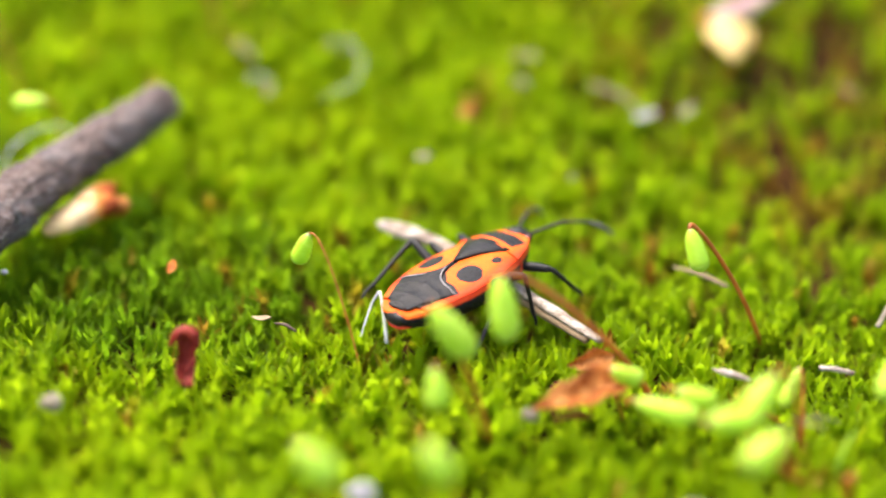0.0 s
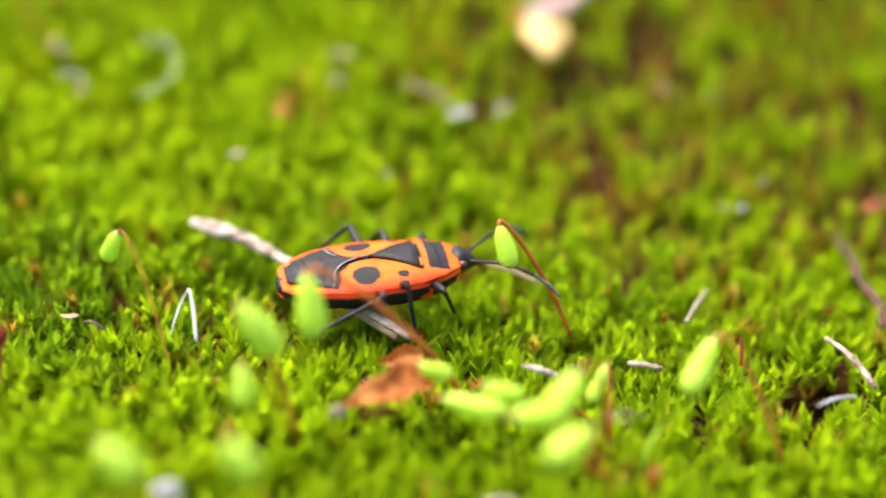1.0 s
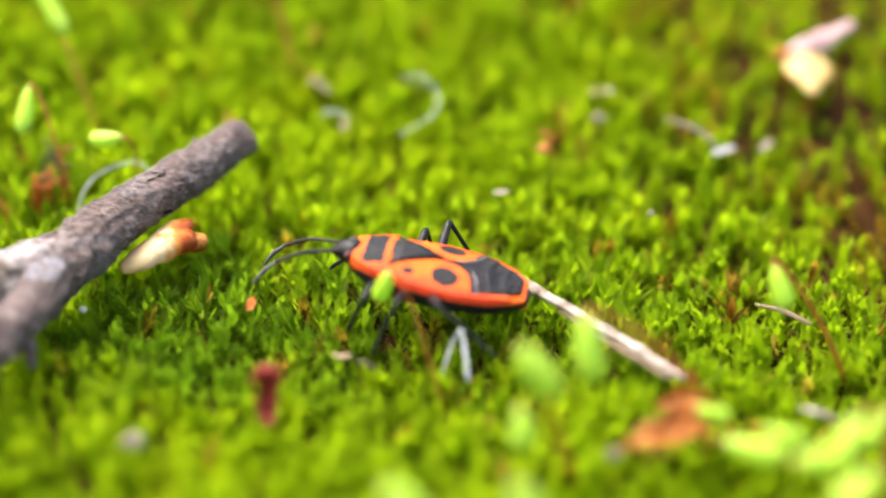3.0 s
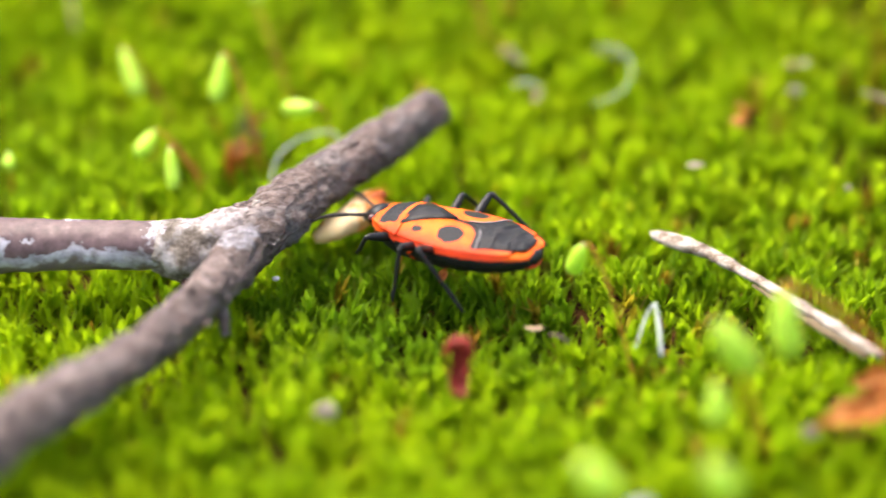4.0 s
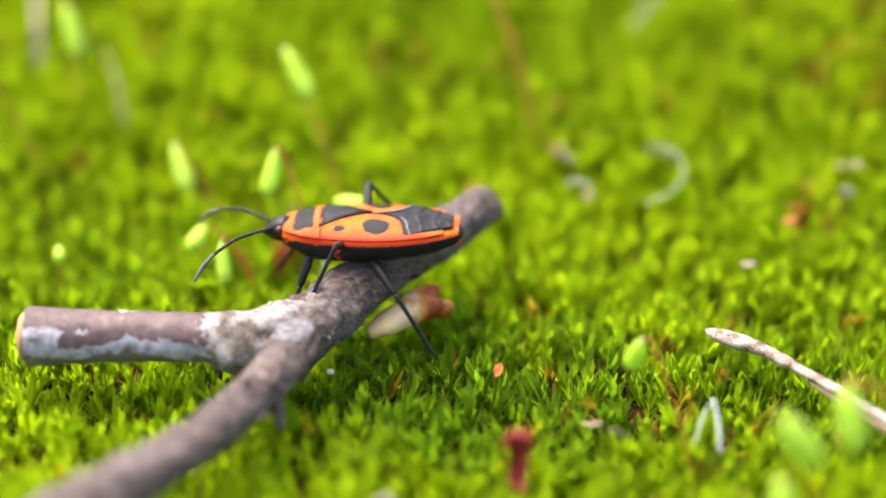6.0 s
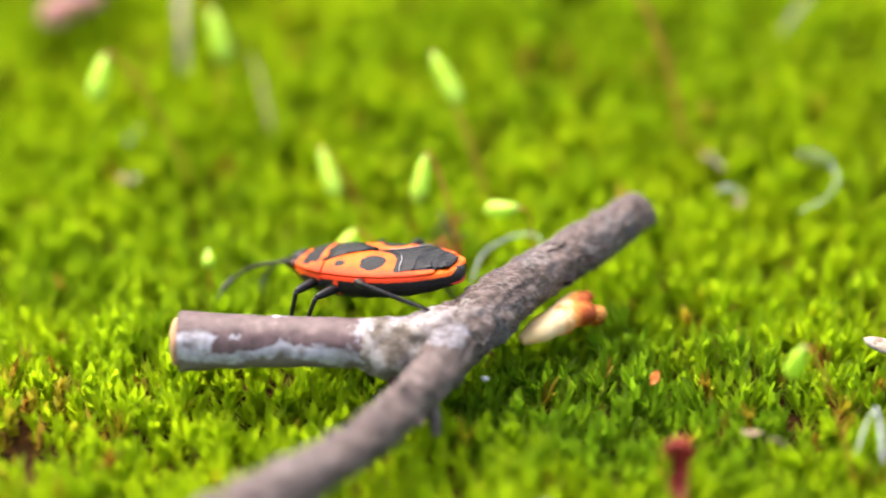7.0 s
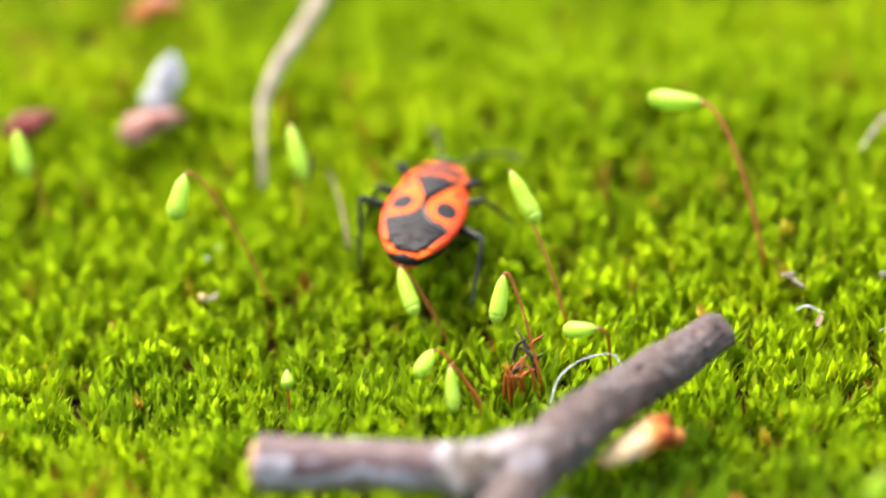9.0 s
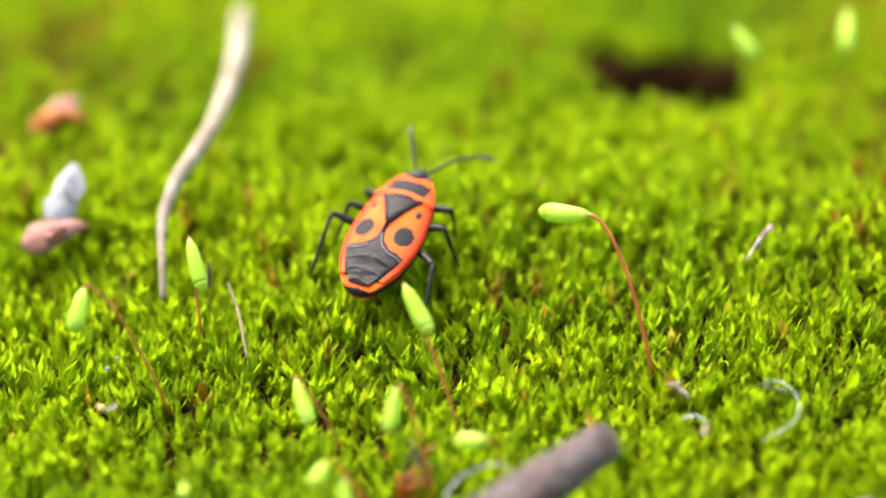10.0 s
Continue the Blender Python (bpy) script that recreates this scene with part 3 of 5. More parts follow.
    v, f = np.concatenate(vs) * MM, np.concatenate(fs)
    me = bpy.data.meshes.new("moss")
    me.vertices.add(len(v))
    me.vertices.foreach_set("co", v.ravel())
    me.loops.add(f.size)
    me.loops.foreach_set("vertex_index", f.ravel().astype(np.int32))
    me.polygons.add(len(f))
    me.polygons.foreach_set("loop_start", np.arange(0, f.size, 3, dtype=np.int32))
    me.update(calc_edges=True)
    me.attributes.new("tone", "FLOAT", "POINT").data.foreach_set("value", np.concatenate(ts).astype(np.float32))
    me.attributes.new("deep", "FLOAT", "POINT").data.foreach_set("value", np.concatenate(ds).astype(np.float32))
    point = np.zeros(len(v), np.float32)
    point[6::7] = 1.0
    me.attributes.new("tip", "FLOAT", "POINT").data.foreach_set("value", point)
    me.materials.append(MOSS)
    tagged(new("moss", me), "bright green carpet of short leafy moss on soil", "moss", kind="stuff")


def build_clod():
    """The ledge over the dark hollow: a slab of soil under the moss."""
    bm = bmesh.new()
    rows = []
    for x in np.linspace(-27, -5.5, 24):
        ring = []
        for k in range(16):
            a = 2 * math.pi * k / 16
            c, d = math.copysign(abs(math.cos(a)) ** 0.5, math.cos(a)), math.copysign(abs(math.sin(a)) ** 0.5, math.sin(a))
            p = Vector((x, 64.0 + 6.9 * c, 3.2 + 2.3 * d))
            ring.append(bm.verts.new(p + Vector((0, 0.9 * noise.noise(p * 0.45), 0.5 * noise.noise(p * 0.6)))))
        rows.append(ring)
    for a, b in zip(rows, rows[1:]):
        for k in range(16):
            bm.faces.new((a[k], a[(k + 1) % 16], b[(k + 1) % 16], b[k]))
    bm.faces.new(rows[0])
    bm.faces.new(rows[-1])
    tagged(part("soil_clod", bm, SOIL), "mossy ledge of dark soil over a hollow", "soil ledge", kind="structure")


build_ground()
build_clod()
build_moss()


# ---- the forked twig ----
TWIG_MAIN = [(-40.1, -44.4, 1.9), (-35.6, -36.0, 1.9), (-33.6, -32.1, 1.9), (-30.8, -28.0, 1.9), (-28.8, -24.9, 1.9), (-27.3, -21.5, 1.9), (-26.1, -18.0, 2.0), (-25.2, -14.6, 2.1), (-23.9, -11.6, 2.4), (-21.6, -7.9, 2.8), (-19.0, -4.5, 3.2), (-16.5, -1.2, 3.7)]
TWIG_SIDE = [(-25.3, -13.8, 2.1), (-28.6, -15.1, 2.0), (-34.6, -15.7, 2.0), (-40.0, -16.4, 2.0)]


def build_twig():
    twig = root("twig")
    tagged(twig, "grey-brown forked twig with peeling silvery side branch, lying on moss", "twig")
    main = bmesh.new()
    tube(main, smooth_path(TWIG_MAIN, 26), [1.9, 1.75, 1.5, 1.3, 1.2, 1.15, 1.25, 1.5, 1.7, 1.42, 1.33, 1.18], 60, rough=0.15, grain=0.085)
    part("stem", main, BARK, twig)
    side = bmesh.new()
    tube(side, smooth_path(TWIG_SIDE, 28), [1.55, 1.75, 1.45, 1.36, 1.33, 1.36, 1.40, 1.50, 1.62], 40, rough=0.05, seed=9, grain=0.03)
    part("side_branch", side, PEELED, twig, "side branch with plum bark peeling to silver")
    end = bmesh.new()
    tube(end, [(-40.0, -16.4, 2.0), (-40.32, -16.42, 2.0), (-40.47, -16.44, 2.0)], [1.3, 1.25, 0.7], 18, rough=0.12, seed=3)
    part("cut_end", end, CUT, twig, "pale orange broken wood end")
    ring = bmesh.new()
    tube(ring, smooth_path([(-30.2, -15.3, 2.05), (-29.2, -15.3, 1.85), (-28.4, -15.3, 1.6), (-27.6, -15.0, 1.7), (-26.6, -14.4, 2.0)], 7), [1.38, 1.62, 1.78, 1.72, 1.45], 40, rough=0.13, seed=5, grain=0.05)
    part("collar", ring, COLLAR, twig, "swollen pale grey branch collar")
    for k, (at, r) in enumerate((((-26.9, -14.0, 3.5), 0.42), ((-25.9, -13.2, 3.65), 0.36), ((-24.9, -12.9, 3.75), 0.4), ((-27.6, -14.7, 3.3), 0.34), ((-24.2, -13.0, 3.55), 0.3), ((-25.9, -14.6, 3.6), 0.22))):
        lump("nodule", (at[0], at[1], at[2] - 0.22), (r * 1.2, r, r * 0.7), COLLAR if k % 2 == 0 else BARK, k * 2.3, k * 50, twig, rough=0.5)
    rnd = random.Random(4)
    path = smooth_path(TWIG_MAIN, 14)
    for k in range(30):  # buds scars and bark knobs
        i = rnd.randrange(34, len(path) - 4)
        a = rnd.uniform(-0.4, 2.6)
        ahead = (path[i + 1] - path[i - 1]).normalized()
        across = ahead.cross(Vector((0, 0, 1))).normalized()
        out = across * math.cos(a) + Vector((0, 0, 1)) * math.sin(a)
        r, c = rnd.uniform(0.08, 0.20), path[i] + out * 1.2
        bm = bmesh.new()
        tube(bm, [c - ahead * r * 1.6, c - ahead * r * 0.7 + out * r * 0.6, c + ahead * r * 0.5 + out * r * 0.8, c + ahead * r * 1.5], [r * 0.5, r, r * 1.1, r * 0.3], 8, rough=0.25, seed=k)
        part("bark_knob", bm, BARK, twig)
    flakes = bmesh.new()  # lifted slivers of bark on the rough upper half
    for k in range(190):
        i = rnd.randrange(98, len(path) - 3)
        a = rnd.uniform(-0.9, 3.0)
        ahead = (path[i + 1] - path[i - 1]).normalized()
        across = ahead.cross(Vector((0, 0, 1))).normalized()
        out = across * math.cos(a) + ahead.cross(across) * -math.sin(a)
        c = path[i] + out * (float(np.interp(i, [0, 112, 126, len(path)], [1.5, 1.60, 1.38, 1.22])) * 0.97)
        lie = (ahead * rnd.choice((-1, 1)) + across * rnd.uniform(-0.5, 0.5)).normalized()
        lie = (lie - out * lie.dot(out)).normalized()
        wide = lie.cross(out)
        long, half, lift = rnd.uniform(0.14, 0.42), rnd.uniform(0.04, 0.10), rnd.uniform(0.03, 0.13)
        v = [flakes.verts.new(c + p) for p in (-lie * long - wide * half, -lie * long + wide * half, lie * long * 0.7 + wide * half * 0.8, lie * long * 0.7 - wide * half * 0.8, lie * long + wide * half * 0.5 + out * lift, lie * long - wide * half * 0.5 + out * lift)]
        for f in ((0, 1, 2, 3), (0, 5, 4, 1), (2, 4, 5, 3), (1, 4, 2), (0, 3, 5)):
            flakes.faces.new([v[j] for j in f])
    tagged(part("flaky_bark", flakes, FLAKES, twig, "lifted slivers of grey bark", smooth=False), kind="stuff")
    for at, core, big in (((-19.6, -7.1, 3.43), (-20.0, -5.9, 3.04), 0.36), ((-20.1, -8.0, 2.45), (-20.9, -7.05, 2.9), 0.44)):  # old leaf scars: raised rims, a near-black lump standing for each pit's shade
        at, core = Vector(at), Vector(core)
        out = (at - core).normalized()
        u = Vector((0.61, 0.78, 0.12))
        u = (u - out * u.dot(out)).normalized()
        w = out.cross(u)
        ring = [at + u * big * 1.25 * math.cos(b) + w * big * 0.55 * math.sin(b) + out * 0.03 for b in (k * math.pi / 6 for k in range(13))]
        tube_part("scar_rim", ring, [0.08, 0.12, 0.07, 0.11, 0.08], BARK, twig, 7, 3, "raised rim of an old leaf scar", rough=0.3)
        lump("scar_pit", at - out * 0.06, (big * 0.75, big * 0.75, big * 0.30), PIT_SHADE, big * 9, 52, twig, "near-black lump for the shaded pit of an old leaf scar")
    tube_part("broken_stub", [(-28.0, -15.6, 0.9), (-27.9, -16.5, 0.4), (-27.7, -17.0, -0.4)], [0.9, 0.8, 0.5], DARKRED, twig, 12, 4, "rotten dark red stub below the fork", rough=0.25)
    tube_part("bud_stub", [(-26.0, -19.6, 1.3), (-25.7, -20.4, 0.8), (-25.5, -20.9, 0.1)], [0.42, 0.34, 0.2], BARK, twig, 10, 4, "small pale bud stub", rough=0.25)


# ---- sporophytes: nodding green capsules on red stalks ----
def bezier(a, b, c, d, n):
    return [a * (1 - u) ** 3 + 3 * b * u * (1 - u) ** 2 + 3 * c * u * u * (1 - u) + d * u**3 for u in (k / n for k in range(n + 1))]


def sporophyte(neck, tip, base, fat, thick):
    thing = root("moss_capsule")
    tagged(thing, "nodding bright green moss capsule on a thin reddish stalk", "moss capsule", "moss capsules")
    neck, tip, base = Vector(neck), Vector(tip), Vector(base)
    along = (tip - neck).normalized()
    length = min(max((tip - neck).length, 1.0 if fat < 0.42 else 2.1), 3.5)
    low = base - Vector((0, 0, 1.2))
    rise = max(neck.z - base.z, 1.0)
    path = bezier(low, low + Vector((0, 0, rise * 0.36)) + (neck - base) * 0.28, neck - along * min(1.6, rise * 0.45), neck + along * 0.08, 18)
    bm = bmesh.new()
    tube(bm, path, [r * thick for r in (0.085, 0.08, 0.075, 0.065, 0.075)], 8, rough=0.08)
    part("stalk", bm, SETA, thing, "reddish-brown wiry stalk")
    us = [0, 0.05, 0.13, 0.25, 0.38, 0.52, 0.65, 0.75, 0.8]
    rs = [0.24, 0.42, 0.64, 0.80, 0.89, 0.96, 1.0, 0.98, 0.92]
    bm = bmesh.new()
    sag = Vector((0, 0, -0.10))
    tube(bm, [neck + along * length * u + sag * math.sin(math.pi * u) for u in us], [0.1], 16)
    for k, v in enumerate(bm.verts):  # swell to a pear
        c = neck + along * length * us[k // 16] + sag * math.sin(math.pi * us[k // 16])
        v.co = c + (v.co - c) * (rs[k // 16] * fat / 0.1) * (1 + 0.05 * noise.noise(v.co * 2))
    body = part("capsule", bm, CAPSULE, thing)
    bm = bmesh.new()
    tube(bm, [neck + along * length * u + sag * math.sin(math.pi * u) for u in (0.79, 0.87, 0.94, 0.98, 1.0)], [0.91 * fat, 0.80 * fat, 0.56 * fat, 0.32 * fat, 0.08 * fat], 16)
    part("lid", bm, LID, thing, "blunt yellowish lid")
    tube_part("neck", [neck - along * 0.12, neck + along * 0.12, neck + along * length * 0.1], [0.07, 0.17 * fat / 0.5, 0.36 * fat], PALE, thing, 10, 3, "pale neck")
    return thing


CAPSULES = [  # neck, tip, foot of the stalk, half-width
    ((13.0, -17.2, 6.0), (13.8, -18.0, 3.9), (17.5, -16.6, -0.2), 0.55),
    ((-7.1, -17.3, 4.7), (-7.4, -17.1, 3.7), (-4.0, -20.9, -0.2), 0.50),
    ((-0.3, -28.6, 7.7), (2.0, -28.2, 4.4), (2.9, -27.3, 0.1), 0.80),
    ((2.9, -25.7, 7.8), (3.5, -26.3, 4.3), (11.4, -23.0, 0.0), 0.74),
    ((-0.1, -29.5, 4.7), (0.2, -29.9, 2.7), (2.6, -27.3, 0.1), 0.60),
    ((8.8, -26.1, 2.9), (10.4, -25.3, 1.9), (9.7, -24.5, -0.1), 0.52),
    ((10.0, -28.7, 2.8), (13.1, -29.2, 2.4), (9.9, -23.5, -0.1), 0.62),
    ((12.0, -28.3, 3.3), (14.0, -27.9, 2.5), (11.7, -23.0, 0.0), 0.55),
    ((13.0, -33.2, 5.0), (15.7, -32.1, 4.7), (18.0, -24.1, -0.3), 0.70),
    ((16.1, -31.2, 6.3), (14.9, -32.2, 4.6), (18.7, -26.4, 0.0), 0.75),
    ((18.4, -24.4, 2.2), (17.9, -25.0, 0.8), (18.8, -26.4, 0.0), 0.42),
    ((16.5, -34.3, 5.2), (14.5, -35.6, 4.1), (18.3, -32.3, 0.5), 0.75),
    ((23.4, -26.2, 5.3), (22.1, -27.8, 2.9), (27.5, -27.9, 0.1), 0.66),
    ((-0.3, -37.6, 6.1), (0.8, -37.4, 4.0), (1.6, -33.2, -0.5), 0.75),
    ((-6.1, -37.9, 5.9), (-4.5, -37.8, 4.0), (-3.8, -35.0, 0.3), 0.80),
    ((-31.3, -6.0, 2.7), (-30.9, -7.1, 0.6), (-29.5, -4.9, 0.0), 0.42),
    ((-32.8, -3.5, 2.4), (-33.1, -4.8, 2.1), (-29.5, -3.9, 0.0), 0.50),
    ((-35.8, 3.0, 4.2), (-34.6, 1.4, 2.0), (-33.0, 2.6, 1.0), 0.50),
    ((-29.1, -0.2, 5.8), (-29.4, -1.5, 3.4), (-26.5, -2.3, 0.7), 0.50),
    ((-29.7, 7.4, 8.9), (-27.6, 5.7, 6.0), (-25.9, 3.7, 2.0), 0.56),
    ((-49.1, 4.2, 9.0), (-49.5, 2.6, 6.8), (-44.1, 4.2, 1.8), 0.60),
    ((-23.5, -2.2, 3.9), (-25.4, -1.6, 3.4), (-22.7, -0.5, 1.1), 0.50),
    ((-18.9, 13.6, 11.5), (-22.2, 14.4, 11.3), (-14.4, 9.9, 3.4), 0.62),
    ((-44.4, 12.4, 8.9), (-43.2, 10.7, 5.9), (-43.5, 10.7, 3.9), 0.52),
    ((-40.9, -5.6, 1.6), (-40.7, -6.4, 1.1), (-40.9, -5.5, 0.1), 0.35),
    ((-61.6, 10.1, 8.6), (-60.7, 8.8, 6.1), (-60.0, 10.2, 3.7), 0.55),
    ((-66.0, 10.7, 9.0), (-64.4, 11.6, 8.7), (-65.3, 14.9, 5.2), 0.55),
    ((-10.9, 41.3, 14.3), (-9.2, 40.5, 12.3), (-7.8, 42.8, 8.2), 0.55),
    ((-2.9, 45.9, 14.3), (-2.8, 43.4, 12.0), (-5.0, 51.8, 8.1), 0.55),
    ((36.6, -15.7, 6.1), (36.0, -19.1, 3.3), (38.7, -17.2, -0.1), 0.62),
]
for k, (neck, tip, base, fat) in enumerate(CAPSULES):
    sporophyte(neck, tip, base, fat * 1.02, {1: 0.6, 2: 1.8, 3: 2.2, 8: 1.6, 9: 1.6, 12: 1.2, 0: 1.6, 22: 1.6}.get(k, 1.1))

# ---- loose litter on the moss ----
def sheet(name, outline, thick, mat, at, turn=0, tilt=0, roll=0, bend=0.0, fold=0.0, parent=None, label="", n=10, torn=0.45):
    """A thin curled scale or leaf: outline gives half-widths along its length; bend curls it lengthwise, fold across."""
    half = spread([w for _, w in outline], n)
    xs = np.linspace(outline[0][0], outline[-1][0], n)
    m = Matrix.Translation(at) @ Euler((radians(roll), radians(tilt), radians(turn))).to_matrix().to_4x4()
    bm = bmesh.new()
    layers = []
    for side in (0.5, -0.5):
        grid = []
        for i in range(n):
            row = []
            for k in range(7):
                v = k / 3 - 1
                ragged = 1 + torn * noise.fractal(Vector((xs[i] * 0.9 + at[0] * 3, 5.0 * np.sign(v), at[1])), 1.0, 2.0, 3)
                y = v * half[i] * ragged
                wav = 0.26 * max(half[i], 0.2) * noise.noise(Vector((xs[i] * 0.9 + at[0], y * 1.1 + at[1], 0)))
                z = bend * xs[i] ** 2 + fold * abs(v) ** 1.6 * max(half[i], 0.1) + wav + side * thick * (1 - 0.6 * abs(v))
                row.append(bm.verts.new(m @ Vector((xs[i], y, z))))
            grid.append(row)
        layers.append(grid)
    for g in layers:
        for i in range(n - 1):
            for k in range(6):
                bm.faces.new((g[i][k], g[i + 1][k], g[i + 1][k + 1], g[i][k + 1]))
    a, b = layers
    rim = [(i, 0) for i in range(n)] + [(n - 1, k) for k in range(1, 7)] + [(i, 6) for i in range(n - 2, -1, -1)] + [(0, k) for k in range(5, 0, -1)]
    for (i, k), (p, q) in zip(rim, rim[1:] + rim[:1]):
        bm.faces.new((a[i][k], a[p][q], b[p][q], b[i][k]))
    return part(name, bm, mat, parent, label)


def lump(name, at, size, mat, seed=0.0, turn=0, parent=None, label="", rough=0.35):
    """A small uneven grain or crumb."""
    bm = bmesh.new()
    bmesh.ops.create_icosphere(bm, subdivisions=3, radius=1.0)
    m = Matrix.Translation(at) @ Matrix.Rotation(radians(turn), 4, "Z") @ Matrix.Diagonal((*size, 1))
    for v in bm.verts:
        w = 1 + rough * noise.fractal(v.co * 1.3 + Vector((seed, seed * 2, 0)), 1.0, 2.0, 3)
        v.co = m @ (v.co * w)
    return part(name, bm, mat, parent, label)


LEAF = [(-2.4, 0.15), (-1.6, 0.7), (-0.5, 1.1), (0.8, 1.2), (1.9, 0.8), (2.5, 0.2)]


def scaled(outline, along, across):
    return [(x * along, w * across) for x, w in outline]


def build_litter():
    # a long split straw with a frayed flat end
    straw = root("dry_straw")
    tagged(straw, "bleached flat dry straw lying across the moss", "straw")
    tube_part("stalk", [(-3.7, -9.3, 0.9), (-3.1, -9.7, 0.9), (-1.9, -10.4, 0.9), (-0.3, -11.2, 0.8), (2.3, -13.4, 0.7), (5.4, -16.5, 0.6), (8.6, -19.7, 0.4)], [0.10, 0.50, 0.74, 0.74, 0.60, 0.46, 0.44, 0.48, 0.34], STRAW, straw, 14, 12, flat=0.55, rough=0.25)
    tube_part("splinter", [(2.0, -13.5, 0.45), (4.9, -16.4, 0.3), (7.9, -19.4, 0.15)], [0.1, 0.28, 0.2], TAN, straw, 7, 8, rough=0.3, label="thin brown splinter")

    hook = root("bent_fibre")
    tagged(hook, "sharply bent white dry fibre standing in the moss", "plant fibre")
    tube_part("short_arm", [(-4.1, -19.6, -0.1), (-3.65, -18.35, 1.1), (-3.2, -18.2, 1.95)], [0.04, 0.06, 0.08], WHITE, hook, 7, flat=0.5)
    tube_part("long_arm", [(-3.2, -18.2, 1.95), (-2.95, -18.95, 1.2), (-2.7, -20.1, -0.1)], [0.08, 0.13, 0.12], WHITE, hook, 8, flat=0.4)

    def fibre(name, label, category, path, radii, mat, **more):
        ob = tube_part(name, path, radii, mat, None, 7, 6, **more)
        return tagged(ob, label, category)

    fibre("plant_fibre", "short silvery dry fibre caught on moss tips", "plant fibre", [(25.0, -14.3, 0.8), (24.2, -16.1, 0.9), (23.5, -17.5, 0.6)], [0.10, 0.17, 0.14], FLAKE, flat=0.4)
    fibre("dry_needle", "pale dry needle leaning over a dark gap", "needle", [(31.0, -18.5, 0.6), (32.0, -20.6, 0.8), (33.0, -22.6, 0.3)], [0.12, 0.2, 0.15], STRAW, rough=0.2)
    fibre("dry_needle", "short white dry needle on the moss", "needle", [(29.4, -25.2, 0.7), (30.4, -24.7, 0.9), (31.7, -23.8, 0.5)], [0.06, 0.14, 0.10], SHELL, flat=0.6)
    fibre("dry_stub", "pale tan dry grass stub lying on moss", "grass stub", [(20.0, -21.4, 0.4), (20.8, -21.6, 0.5), (21.8, -21.8, 0.4)], [0.14, 0.17, 0.13], STRAW, rough=0.2)
    fibre("dry_stub", "pale tan dry grass stub lying on moss", "grass stub", [(14.3, -22.4, 0.7), (15.1, -22.7, 0.7), (16.2, -23.1, 0.6)], [0.08, 0.22, 0.1], STRAW, rough=0.3)
    fibre("dark_sliver", "dark pointed bark sliver on moss", "bark sliver", [(18.3, -27.0, 0.9), (19.3, -26.9, 1.1), (20.6, -26.6, 0.6)], [0.05, 0.17, 0.04], TWIGLET, flat=0.6)
    fibre("dry_stub", "split olive-tan grass stub on moss", "grass stub", [(18.0, -26.8, 0.9), (18.8, -27.2, 0.8), (19.7, -27.3, 0.8)], [0.05, 0.12, 0.04], TAN, flat=0.5)
    fibre("brown_stick", "thin brown stick lying on moss tips", "stick", [(12.8, -12.6, 0.8), (14.2, -13.2, 0.8), (15.7, -14.1, 0.6)], [0.06, 0.16, 0.12], TAN, rough=0.3)
    fibre("green_blade", "narrow upright pale green grass blade in moss", "grass blade", [(20.1, -29.0, -1.0), (20.4, -29.1, 0.9), (20.9, -28.9, 1.9)], [0.14, 0.13, 0.03], LID, flat=0.35)
    fibre("curled_fibre", "white curled dry fibre on the moss", "plant fibre", [(-7.6, 7.5, 3.7), (-6.4, 7.1, 3.9), (-5.4, 5.8, 3.4), (-5.7, 4.3, 2.7), (-7.5, 3.3, 1.9)], [0.02, 0.028, 0.026, 0.03, 0.022], WHITE)
    fibre("arched_fibre", "pale arched dry fibre behind the twig", "plant fibre", [(-25.8, -4.6, 0.1), (-25.4, -3.3, 1.2), (-24.1, -2.1, 1.8), (-22.5, -1.3, 1.7), (-21.8, -2.0, 0.7)], [0.035, 0.045, 0.05, 0.05, 0.04], WHITE)
    fibre("withered_grass", "tan kinked dry grass stem rooted in moss", "dry grass", [(-46.6, 13.4, 4.0), (-47.0, 15.1, 6.0), (-47.6, 17.9, 7.5), (-47.2, 20.9, 9.3), (-46.0, 26.8, 11.0), (-46.9, 37.9, 11.0), (-48.4, 47.7, 11.4)], [0.22, 0.28, 0.36, 0.5, 0.62, 0.75, 0.8], STEM, flat=0.7, rough=0.18)
    fibre("dry_stalk", "thin tan and red dry stalk standing in moss", "plant stalk", [(-42.2, 13.2, 5.6), (-41.1, 11.0, 4.6), (-39.9, 7.9, 2.9)], [0.06, 0.11, 0.09], TAN, rough=0.2)
    fibre("dry_stalk", "short tan bent stalk on the mossy rise", "plant stalk", [(-9.1, 18.1, 6.8), (-8.3, 19.9, 7.5), (-7.6, 21.7, 7.7)], [0.07, 0.14, 0.2], STRAW, rough=0.2)
    fibre("dark_sliver", "small black sliver among the moss", "bark sliver", [(-43.5, 13.5, 6.8), (-43.4, 13.2, 6.0), (-43.4, 13.0, 5.2)], [0.06, 0.14, 0.08], TWIGLET)
    fibre("rotten_twig", "dark rotting twig sunk into the moss", "twig", [(33.4, -7.0, 0.3), (34.2, -9.3, -0.2), (34.0, -11.3, 0.1), (34.9, -13.6, -0.3), (34.8, -15.6, -0.5)], [0.12, 0.30, 0.22, 0.30, 0.18], DARKRED, rough=0.5)
    fibre("curled_fibre", "faint white curled fibre on the moss", "plant fibre", [(8.4, 5.0, 2.8), (10.2, 4.0, 2.7), (11.4, 2.9, 2.3)], [0.1, 0.16, 0.12], FLAKE)
